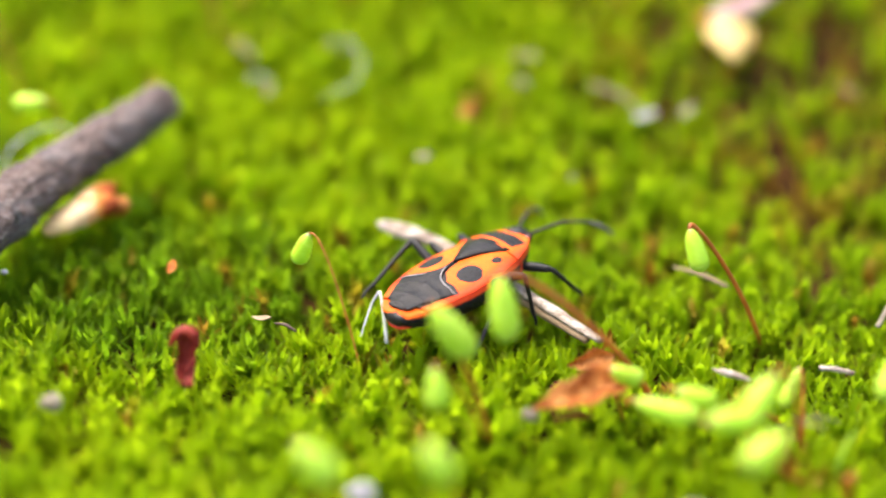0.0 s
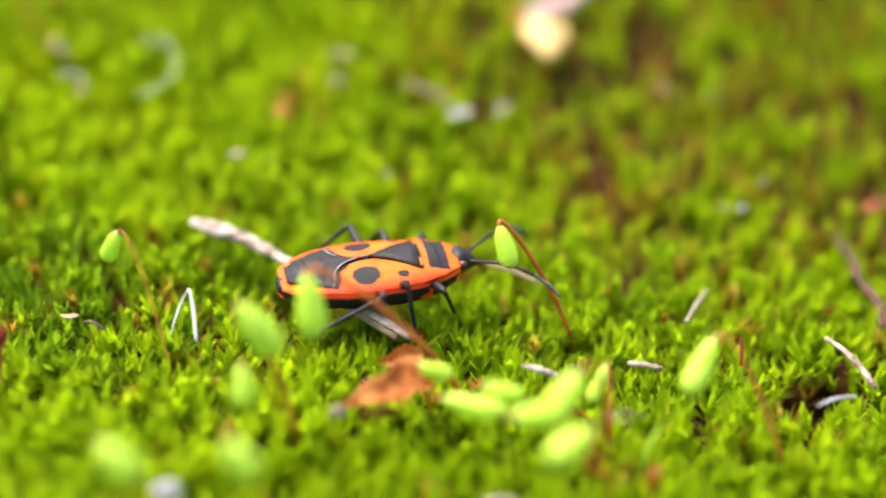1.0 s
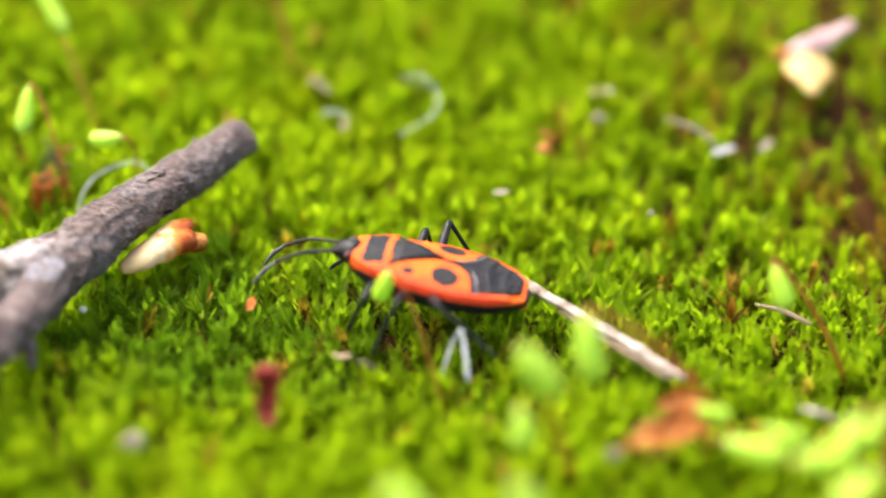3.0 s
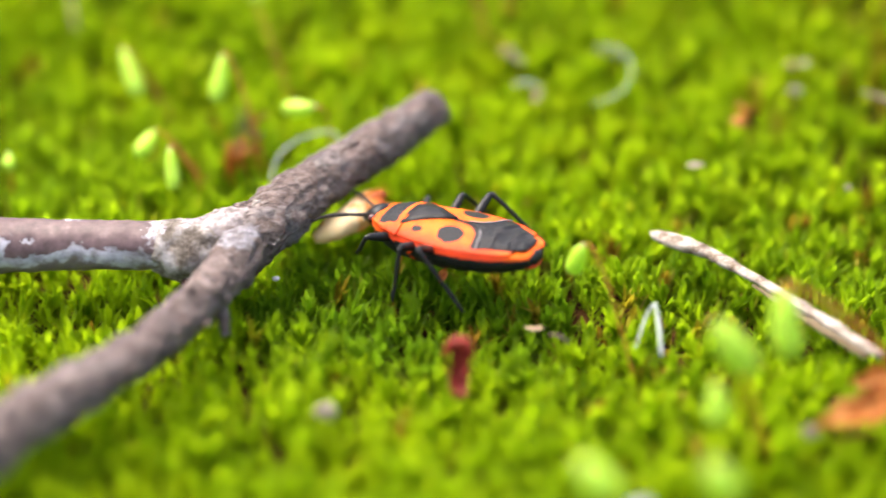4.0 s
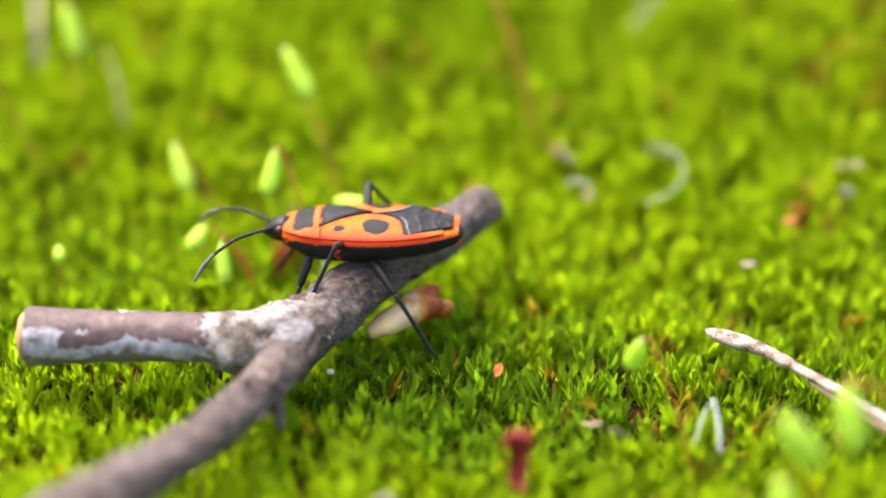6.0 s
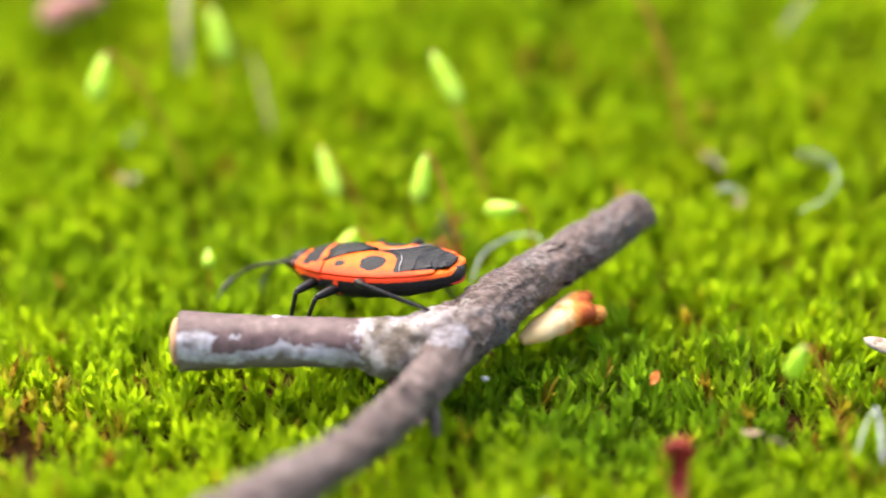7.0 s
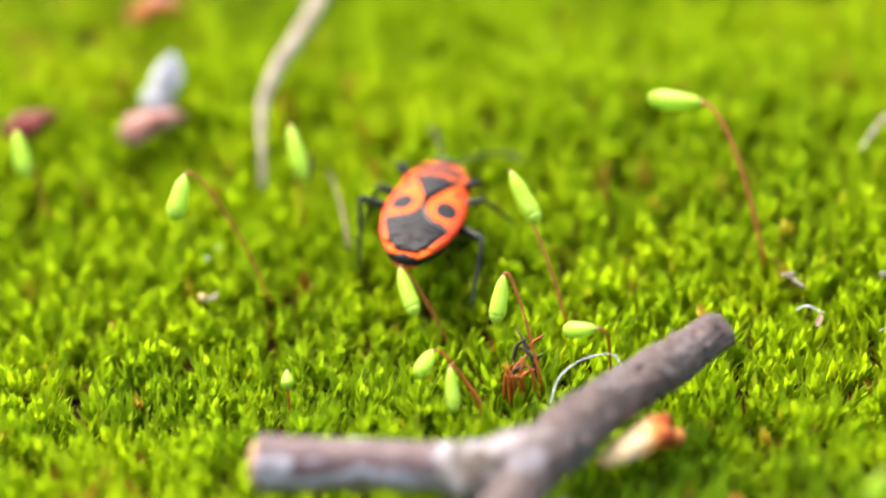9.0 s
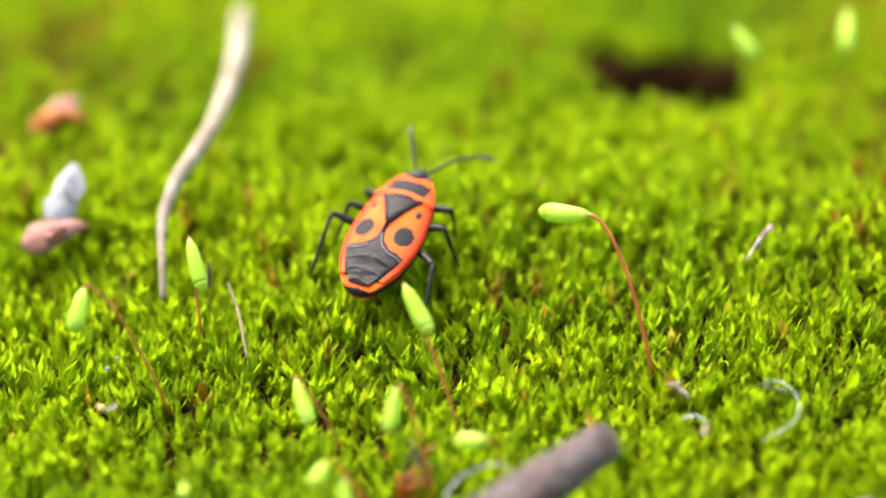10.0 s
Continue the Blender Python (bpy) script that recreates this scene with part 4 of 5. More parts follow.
    fibre("seta_remnant", "bare rust-red capsule stalk in the moss", "plant stalk", [(18.4, -30.3, -0.6), (17.4, -31.6, 0.8), (16.6, -32.5, 2.1)], [0.16, 0.2, 0.12], SETA)
    fibre("seta_remnant", "bare rust-red capsule stalk in the moss", "plant stalk", [(20.4, -32.0, -0.5), (20.2, -32.4, 1.0), (20.2, -32.8, 1.8)], [0.25, 0.32, 0.22], SETA)
    fibre("red_sliver", "thin dark red sliver stuck in moss", "bark sliver", [(26.2, -19.2, 0.9), (26.3, -19.7, 0.3), (26.3, -20.0, -0.4)], [0.05, 0.12, 0.1], BRICK)

    # withered brown shoots at the foot of a capsule stalk
    tuft = root("withered_tuft")
    tagged(tuft, "clump of dark brown withered moss shoots", "withered moss")
    rnd = random.Random(11)
    for k in range(14):
        x, y = rnd.uniform(-28.8, -25.4), rnd.uniform(-3.1, -0.1)
        z = float(ground_z(x, y))
        a, d = rnd.uniform(0, 6.28), rnd.uniform(0.3, 1.3)
        tube_part("shoot", [(x, y, z - 1.5), (x + 0.3 * d * math.cos(a), y + 0.3 * d * math.sin(a), z + 0.3), (x + d * math.cos(a), y + d * math.sin(a), z + rnd.uniform(0.6, 1.3))], [0.12, 0.14, 0.05], TWIGLET if k % 3 == 0 else SETA, tuft, 6, 4, rough=0.3)
    fibre("split_fibre", "short white forked fibre on the moss", "plant fibre", [(-12.4, 4.9, 2.1), (-11.7, 5.0, 2.4), (-10.7, 4.9, 2.0)], [0.03, 0.06, 0.04], WHITE)
    tagged(lump("plant_crumb", (4.2, 7.3, 3.2), (0.35, 0.28, 0.25), TAN, 21.0), "small brownish plant crumb on moss", "crumb")
    tagged(lump("pale_flake", (4.4, 5.1, 2.6), (0.45, 0.35, 0.3), FLAKE, 22.0), "pale dry flake caught on the moss", "flake")
    tagged(lump("plant_crumb", (1.2, 2.2, 1.9), (0.5, 0.35, 0.3), RUST, 23.0), "small brownish plant crumb on moss", "crumb")

    # fallen leaves, bud scales, petals
    leaf_thing = root("dry_leaf")
    tagged(leaf_thing, "folded rust-brown dry leaf fragment on moss", "leaf")
    sheet("blade", [(-2.5, 0.12), (-1.5, 0.42), (-0.2, 0.75), (0.9, 0.95), (1.8, 1.15), (2.35, 0.7)], 0.14, RUST, (7.2, -26.4, 1.4), 22, -10, 26, 0.05, 0.8, leaf_thing, n=18, torn=0.4)
    sheet("folded_flap", [(-1.1, 0.1), (-0.4, 0.5), (0.3, 0.65), (1.0, 0.2)], 0.12, CURL, (7.0, -27.4, 0.7), 15, 4, -58, -0.05, 0.3, leaf_thing, "dark underside flap", torn=0.4)
    sheet("upper_lobe", [(-0.8, 0.2), (-0.1, 0.6), (0.6, 0.5), (0.9, 0.1)], 0.12, RUST, (8.8, -25.2, 1.7), 70, -35, 10, 0.2, 0.5, leaf_thing, "curled upper lobe", torn=0.4)
    lump("pale_tip", (4.8, -27.4, 0.8), (0.42, 0.38, 0.36), FLAKE, 2.0, 0, leaf_thing, "whitish leaf-stalk end")
    tagged(sheet("dry_leaf", scaled(LEAF, 0.5, 0.5), 0.12, RUST, (8.0, -22.1, 0.7), 14, -8, 58, -0.12, 0.9), "small curled rust-brown leaf scrap on moss", "leaf")
    scrap = root("red_leaf_scrap")
    tagged(scrap, "glossy curled brick-red leaf scrap standing in moss", "leaf scrap")
    sheet("blade", [(-1.5, 0.32), (-1.0, 0.46), (0.0, 0.50), (0.9, 0.56), (1.3, 0.42)], 0.2, BRICK, (-13.0, -23.5, 0.75), 95, -58, 8, 0.30, 1.0, scrap, n=14, torn=0.35)
    tube_part("rolled_edge", [(-13.75, -23.45, 1.35), (-13.45, -23.2, 1.95), (-12.95, -23.1, 2.15), (-12.5, -23.3, 1.95), (-12.3, -23.6, 1.45)], [0.14, 0.30, 0.34, 0.28, 0.12], BRICK, scrap, 12, 5, "rolled upper edge", flat=0.7, rough=0.25)
    tube_part("curled_tip", [(-12.55, -23.75, 0.9), (-12.75, -24.1, 0.3), (-13.2, -24.2, -0.3)], [0.10, 0.30, 0.22], BRICK, scrap, 10, 5, "curled lower tip", flat=0.5, rough=0.25)
    bract = root("bud_scale")
    tagged(bract, "glossy amber bud scale with a dark tip under the twig", "bud scale")
    tube_part("scale", [(-22.2, -11.4, 0.5), (-21.4, -10.8, 0.8), (-20.3, -9.8, 1.05), (-19.3, -8.9, 1.1), (-18.8, -8.5, 0.95)], [0.35, 0.8, 1.0, 0.98, 0.8], BUD, bract, 18, 6, flat=0.8, rough=0.14)
    lump("dark_tip", (-18.4, -8.5, 0.8), (0.62, 0.58, 0.6), RUST, 5.0, 30, bract, "rusty brown tip")
    sheet("flap", [(-1.3, 0.2), (-0.4, 0.55), (0.5, 0.6), (1.2, 0.3)], 0.16, BUD, (-19.6, -8.8, 1.85), 40, -6, 20, -0.08, -0.3, bract, "thin overlapping scale edge", torn=0.2)
    petal = root("petal")
    tagged(petal, "cream-yellow fallen petal with a pink base on moss", "petal")
    sheet("blade", [(-2.0, 0.25), (-1.2, 0.85), (-0.2, 1.3), (0.7, 1.45), (1.3, 1.0)], 0.3, YELLOW, (17.3, 9.2, 4.7), 97, -22, 6, -0.08, -0.25, petal, n=14, torn=0.2)
    sheet("base", [(-2.3, 0.25), (-1.2, 0.6), (0.2, 0.75), (1.2, 0.45), (2.4, 0.3)], 0.25, BLUSH, (18.0, 11.0, 5.7), 28, -12, 25, 0.03, -0.4, petal, "pinkish-white petal base", n=14, torn=0.3)
    lump("sepal", (15.6, 10.3, 4.9), (0.55, 0.45, 0.4), RUST, 12.0, 20, petal, "rusty sepal", rough=0.5)
    tagged(sheet("orange_scrap", scaled(LEAF, 0.17, 0.22), 0.12, AMBER, (-14.7, -14.7, 0.7), 60, -40, 20, 0.3, 0.4), "tiny orange bud-scale scrap in the moss", "leaf scrap")
    tagged(sheet("tan_scrap", scaled(LEAF, 0.28, 0.2), 0.1, TAN, (-9.4, -19.0, 0.4), -35, -20, 10, 0.2, 0.3), "small tan leaf scrap on moss tips", "leaf scrap")
    fibre("dark_sliver", "tiny dark sliver beside a tan scrap", "bark sliver", [(-8.7, -19.4, 0.4), (-8.1, -19.8, 0.6), (-7.5, -20.1, 0.4)], [0.04, 0.1, 0.05], TWIGLET)
    husk = root("seed_husk")
    tagged(husk, "white papery seed husk lying on moss", "seed husk")
    sheet("shell", [(-2.0, 0.9), (-1.1, 1.2), (0.1, 1.05), (1.0, 0.85), (1.7, 0.7), (2.2, 0.2)], 0.3, HUSK, (-55.1, 20.3, 8.3), 72, -42, 4, -0.08, -0.5, husk, n=18, torn=0.45)
    sheet("inner_shell", [(-1.4, 0.4), (-0.3, 0.8), (0.9, 0.6), (1.6, 0.08)], 0.25, HUSK, (-54.2, 20.2, 8.9), 100, -38, 20, -0.1, 0.3, husk, torn=0.15)
    curl = [(-1.7, 0.25), (-1.1, 0.9), (-0.2, 1.1), (0.7, 0.7), (1.5, 0.55), (2.0, 0.1)]
    for name, label, mat, at, turn, big in (("pink_scale", "pinkish dry bud scale on moss", PINK, (-55.1, 17.2, 6.9), 25, 1.25), ("rust_scale", "rusty orange bud scale on moss", RUST, (-58.3, 29.8, 9.9), 5, 1.15),
                                            ("maroon_scale", "dull maroon-pink bud scale on moss", MAROON, (-62.9, 16.0, 6.9), 35, 1.1), ("pink_scale", "pale pink bud scale on moss", PINK, (-58.3, 32.3, 9.7), 50, 0.8)):
        thing = root(name)
        tagged(thing, label, "bud scale")
        sheet("blade", scaled(curl, big, big), 0.3, mat, at, turn, -12, 28, -0.16, -0.5, thing, n=14, torn=0.3)
        sheet("flap", scaled(curl, big * 0.6, big * 0.7), 0.25, mat, (at[0] + 0.7, at[1] - 0.7, at[2] - 0.2), turn + 70, 10, -25, 0.2, 0.4, thing, "curled side flap", torn=0.3)
    tagged(sheet("white_petal", scaled(LEAF, 0.85, 0.45), 0.2, FLAKE, (39.1, 0.4, 2.0), 60, -15, 20, 0.04, 0.2), "whitish blurred petal on the moss", "petal")
    tagged(sheet("white_petal", scaled(LEAF, 0.75, 0.35), 0.2, FLAKE, (41.2, 4.6, 3.1), -20, -10, 25, 0.04, 0.2), "whitish narrow petal on the moss", "petal")
    tagged(sheet("white_petal", scaled(LEAF, 0.8, 0.8), 0.25, SHELL, (42.4, 11.3, 5.5), 40, -10, 30, 0.04, 0.2), "white petal at the back of the moss", "petal")
    tagged(sheet("rust_scale", scaled(LEAF, 0.45, 0.3), 0.2, CURL, (36.0, -4.8, 1.1), 30, -10, 20, 0.1, 0.5), "brownish leaf scrap on open moss", "leaf scrap")

    # pale flakes and crumbs
    for k, (x, y, z, r, mat) in enumerate(((11.9, 2.5, 2.2, 0.55, SHELL), (14.4, 3.6, 2.0, 0.45, FLAKE), (7.4, -3.4, 1.0, 0.34, FLAKE), (-12.6, 6.6, 3.2, 0.6, FLAKE), (-6.9, 6.8, 3.6, 0.6, FLAKE),
                                           (1.6, 2.2, 2.4, 0.5, RUST), (5.0, 6.8, 3.6, 0.5, FLAKE), (-1.3, -2.3, 1.4, 0.4, FLAKE), (27.0, -5.5, 0.9, 0.32, FLAKE), (28.1, -5.4, 0.9, 0.34, SHELL), (29.7, -2.6, 1.2, 0.25, SHELL),
                                           (24.4, 5.9, 2.6, 0.5, PINK), (27.7, 5.2, 2.6, 0.5, TAN), (-48.3, 5.3, 3.0, 0.22, SHELL), (-47.9, 6.4, 3.2, 0.2, SHELL), (-13.0, 7.3, 3.3, 0.36, FLAKE), (-47.3, 2.0, 2.1, 0.4, FLAKE), (-11.0, 4.1, 2.0, 0.4, TAN),
                                           (-23.6, -16.1, 0.8, 0.26, SHELL), (1.4, 2.9, 2.5, 0.45, RUST))):
        name, label, kind = ("pale_flake", "pale dry flake caught on the moss", "flake") if mat in (SHELL, FLAKE) else ("plant_crumb", "small brownish plant crumb on moss", "crumb")
        if r < 0.35:
            tagged(lump(name, (x, y, z), (r * 0.7, r * 0.55, r * 0.45), mat, k * 1.7, k * 40, rough=0.6), label, kind)
        else:
            flake = [(-1.3 * r, 0.2 * r), (-0.6 * r, 0.5 * r), (0.2 * r, 0.42 * r), (0.9 * r, 0.6 * r), (1.3 * r, 0.15 * r)]
            tagged(sheet(name, flake, 0.12, mat, (x, y, z - 0.1), k * 47, -18, 20, 0.15, 0.5, torn=0.6), label, kind)
    tagged(lump("pebble", (-19.2, -27.8, 0.6), (0.6, 0.5, 0.42), FLAKE, 3.0), "small pale grey pebble on the moss", "pebble")
    tagged(lump("pebble", (-3.3, -34.4, 0.7), (0.7, 0.6, 0.5), SHELL, 8.0), "small whitish pebble on the moss", "pebble")
    tagged(lump("pebble", (12.7, -34.7, 0.7), (0.9, 0.6, 0.5), FLAKE, 4.0), "small pale flake-like pebble on moss", "pebble")
    tagged(lump("pollen_grain", (-47.8, 1.9, 2.1), (0.24, 0.24, 0.24), YELLOW, 6.0), "tiny yellow grain on the moss tips", "grain")


build_twig()
build_litter()


# ---- the firebug ----
def half_width(x):
    return np.interp(x, [-5.6, -5.45, -5.1, -4.5, -3.4, -1.8, -0.4, 1.0, 2.4, 3.4, 4.1, 4.4], [0.32, 0.68, 1.12, 1.56, 2.11, 2.45, 2.50, 2.34, 2.07, 1.68, 1.26, 1.04])


def crown(x):
    return np.interp(x, [-5.6, -4.6, -2.5, 0.0, 2.0, 3.2, 4.4], [-0.25, 0.12, 0.50, 0.68, 0.72, 0.62, 0.25])


def depth(x):
    return np.interp(x, [-5.6, -4.8, -3.0, -1.0, 1.0, 3.0, 4.4], [0.7, 1.1, 1.45, 1.6, 1.7, 1.6, 0.9])


def shell_grid(xs, vs, height, inset=1.0):
    """A patch of the back: rows along x, columns across from v = -1 to 1, with its own thickness."""
    bm = bmesh.new()
    layers = []
    for drop in (0.0, -0.10):
        layers.append([[bm.verts.new((x, v * half_width(x) * inset, height(x, v) + drop)) for v in vs] for x in xs])
    n, m = len(xs), len(vs)
    for g in layers:
        for i in range(n - 1):
            for k in range(m - 1):
                bm.faces.new((g[i][k], g[i + 1][k], g[i + 1][k + 1], g[i][k + 1]))
    a, b = layers
    rim = [(i, 0) for i in range(n)] + [(n - 1, k) for k in range(1, m)] + [(i, m - 1) for i in range(n - 2, -1, -1)] + [(0, k) for k in range(m - 2, 0, -1)]
    for (i, k), (p, q) in zip(rim, rim[1:] + rim[:1]):
        bm.faces.new((a[i][k], a[p][q], b[p][q], b[i][k]))
    return bm


def back(x, v):
    return crown(x) * (1 - abs(v) ** 2.4) + 0.05 * abs(v) ** 6


LEGS = {  # coxa, femur, shin with foot, resting foot ahead and aside
    "front": ((2.7, 0.80, -0.75), 2.5, 2.8, (4.7, 3.0)),
    "middle": ((1.1, 1.05, -0.95), 2.6, 3.1, (1.2, 4.2)),
    "hind": ((-0.2, 1.15, -1.0), 3.2, 4.3, (-3.8, 4.2)),
}


def build_bug():
    bug = root("firebug")
    tagged(bug, "red-orange and black firebug walking over the moss", "bug")
    # belly with the upturned orange rim
    xs = np.concatenate([np.linspace(-5.25, -4.6, 8), np.linspace(-4.3, 4.4, 30)])
    bm = bmesh.new()
    rings = []
    for x in xs:
        w, d, ring = half_width(x), depth(x), []
        for k in range(20):
            a = math.pi * 2 * k / 20
            c, s = math.cos(a), math.sin(a)
            y = w * math.copysign(abs(c) ** 0.7, c)
            z = crown(x) * 0.55 * s - 0.05 if s > 0 else d * math.copysign(abs(s) ** 0.8, s) - 0.05
            seam = 0.03 * math.sin(x * 5.2) if s < 0 and x < 0.5 else 0
            ring.append(bm.verts.new((x, y * 1.0, z + seam)))
        rings.append(ring)
    for a, b in zip(rings, rings[1:]):
        for k in range(20):
            bm.faces.new((a[k], a[(k + 1) % 20], b[(k + 1) % 20], b[k]))
    bm.faces.new(rings[0])
    bm.faces.new(rings[-1])
    part("abdomen", bm, BELLY, bug, "black belly with red rim")
    for side in (1, -1):  # forewings, the left lapping over the right
        vs = [side * v for v in np.linspace(0.0, 0.985, 12)]
        lift = 0.06 if side > 0 else 0.02
        bm = shell_grid(np.linspace(-4.5, 2.75, 40), vs, lambda x, v: back(x, v) + lift + 0.03 * math.sin(min(abs(v), 1) * math.pi))
        part("forewing", bm, WING, bug, "orange forewing with round black spot")
    def arc(y):
        """Where the dark membrane begins, behind the orange lobes."""
        y = abs(y)
        return -0.78 - 1.75 * math.sqrt(max(0.0, 1 - ((1.5 - min(y, 1.5)) / 1.5) ** 2)) - 0.35 * max(0.0, y - 1.5)

    def wrinkled(x, v):
        arch = x + 0.5 * abs(v) ** 1.5 + 0.22 * noise.noise(Vector((x * 0.9, v * 1.6, 0)))
        fold = 1 - abs((arch * 1.15) % 1.0 * 2 - 1)
        ridge = 0.075 * fold**4 + 0.05 * noise.fractal(Vector((x * 1.8, v * 2.4, 4)), 1.0, 2.0, 3)
        fade = min(1.0, max(0.0, (-1.9 - x) / 0.8)) * min(1.0, max(0.0, (0.86 - abs(v)) / 0.12))
        return back(x, v) + 0.115 + ridge * fade

    membrane = bmesh.new()
    vs, us = np.linspace(-0.83, 0.83, 35), np.linspace(0, 1, 56)
    sides = []
    for drop in (0.0, -0.10):
        rows = []
        for u in us:
            row = []
            for v in vs:
                x = -4.98 + (arc(v * 2.3) + 4.98) * u
                w = v * (1 - 0.30 * min(1.0, max(0.0, (-2.8 - x) / 2.0)))  # narrows to the tail
                row.append(membrane.verts.new((x, w * half_width(x), wrinkled(x, w) + drop)))
            rows.append(row)
        for a, b in zip(rows, rows[1:]):
            for k in range(len(vs) - 1):
                membrane.faces.new((a[k], b[k], b[k + 1], a[k + 1]))
        sides.append(rows)
    for k in range(len(vs) - 1):
        for i in (0, -1):
            membrane.faces.new((sides[0][i][k], sides[0][i][k + 1], sides[1][i][k + 1], sides[1][i][k]))
    part("membrane", membrane, MEMBRANE, bug, "dark wrinkled wing membrane")
    for side, start in ((1, 0.55), (-1, 0.03)):  # pale hind edges of the leathery wing halves
        line = [(arc(y), side * y) for y in np.linspace(start, 1.98, 14)]
        tube_part("wing_edge", [(x, y, back(x, y / half_width(x)) + 0.15) for x, y in line], [0.03, 0.05, 0.045, 0.03], WING_EDGE, bug, 6, 3, "pale thin wing edge", rough=0.2)
    bm = bmesh.new()  # rounded black hind end under the rim
    bmesh.ops.create_icosphere(bm, subdivisions=3, radius=1.0)
    for v in bm.verts:
        v.co = Vector((v.co.x * 0.30, v.co.y * 0.74, v.co.z * 0.40 + 0.04 * math.cos(v.co.y * 9)))
    tail = part("tail_plate", bm, CHITIN, bug, "glossy black tail plate")
    tail.location = Vector((-5.2, 0, -0.50)) * MM
    tube_part("tail_rim", [(-4.8, 1.0, -0.62), (-5.12, 0.76, -0.80), (-5.28, 0.4, -0.88), (-5.33, 0, -0.90), (-5.28, -0.4, -0.88), (-5.12, -0.76, -0.80), (-4.8, -1.0, -0.62)], [0.05, 0.09, 0.09, 0.05], RIM, bug, 8, 4, "red lower rim of the hind end")
    bm = shell_grid(np.linspace(2.18, 4.35, 20), list(np.linspace(-1.03, 1.03, 23)), lambda x, v: back(x, v) + 0.14 + 0.05 * math.exp(-((x - 3.35) / 0.12) ** 2) * -1 + 0.04 * (abs(v) > 0.85))
    part("pronotum", bm, SHIELD, bug, "orange neck shield with black band")
    bm = bmesh.new()  # scutellum: the black triangle
    for z in (0.0, -0.12):
        for x, y in ((2.32, -1.50), (2.32, -0.45), (2.32, 0.45), (2.32, 1.50), (0.9, 0.70), (-0.5, 0.0), (0.9, -0.70), (1.2, 0.0)):
            bm.verts.new((x, y, back(x, y / half_width(x)) + 0.19 + z))
    bm.verts.ensure_lookup_table()
    v = bm.verts
    for o in (0, 8):
        for f in ((0, 1, 7, 6), (1, 2, 7), (2, 3, 4, 7), (6, 7, 4, 5)):
            bm.faces.new([v[o + k] for k in f])
    ring = (0, 1, 2, 3, 4, 5, 6)
    for a, b in zip(ring, ring[1:] + ring[:1]):
        bm.faces.new((v[a], v[b], v[b + 8], v[a + 8]))
    bmesh.ops.subdivide_edges(bm, edges=bm.edges[:], cuts=1, use_grid_fill=True)
    part("scutellum", bm, MEMBRANE, bug, "matt black triangular scutellum")
    bm = bmesh.new()
    tube(bm, [(4.15, 0, -0.12), (4.5, 0, -0.05), (4.85, 0, -0.1), (5.2, 0, -0.22), (5.5, 0, -0.35), (5.62, 0, -0.42)], [0.80, 0.82, 0.68, 0.42, 0.26, 0.12], 16, flat=0.78, side=(0, 1, 0))
    part("head", bm, CHITIN, bug, "shiny black head")
    for side in (1, -1):
        bm = bmesh.new()
        bmesh.ops.create_icosphere(bm, subdivisions=2, radius=0.27)
        bmesh.ops.translate(bm, verts=bm.verts, vec=(4.55, 0.78 * side, 0.05))
        part("eye", bm, EYE, bug, "dark red eye")
    tube_part("beak", [(5.4, 0, -0.5), (4.6, 0, -0.85), (3.2, 0, -1.0)], [0.10, 0.12, 0.06], CHITIN, bug)
    leg_pairs = {}
    for name, (coxa, femur, shin, rest) in LEGS.items():
        for side in (1, -1):
            tube_part("hip", [(coxa[0], coxa[1] * side * 0.7, coxa[2] + 0.25), (coxa[0], coxa[1] * side, coxa[2])], [0.42, 0.30], CHITIN, bug, 10)
            leg = tube_part("leg", [(0, 0, 0), (femur * 0.2, 0, 0.06), (femur * 0.55, 0, 0.10), (femur * 0.9, 0, 0.03), (femur, 0, 0)], [0.15, 0.25, 0.28, 0.21, 0.13], CHITIN, bug, 10, 5, "black leg")
            tip = shin * 0.72
            low = tube_part("shin", [(0, 0, 0), (tip * 0.5, 0, 0.03), (tip, 0, 0), (tip + (shin - tip) * 0.5, 0, 0.07), (shin, 0, 0)], [0.14, 0.13, 0.12, 0.125, 0.10, 0.10, 0.06], CHITIN, leg, 8, 5, "thin black shin and foot")
            leg_pairs[name, side] = (leg, low)
    feelers = {}
    for side in (1, -1):
        feeler = tube_part("antenna", [(0, 0, 0), (0.5, 0, 0.12), (2.1, 0, 0.42), (3.6, 0, 0.22)], [0.10, 0.10, 0.09, 0.11, 0.09, 0.10], ANTENNA, bug, 8, 6, "dark grey antenna")
        tube_part("antenna_tip", [(3.58, 0, 0.23), (4.4, 0, -0.15), (5.2, 0, -0.75)], [0.09, 0.13, 0.07], ANTENNA_TIP, feeler, 8, 5, "paler club-shaped tip")
        feelers[side] = feeler
    return bug, leg_pairs, feelers


BUG, LEG_PAIRS, FEELERS = build_bug()

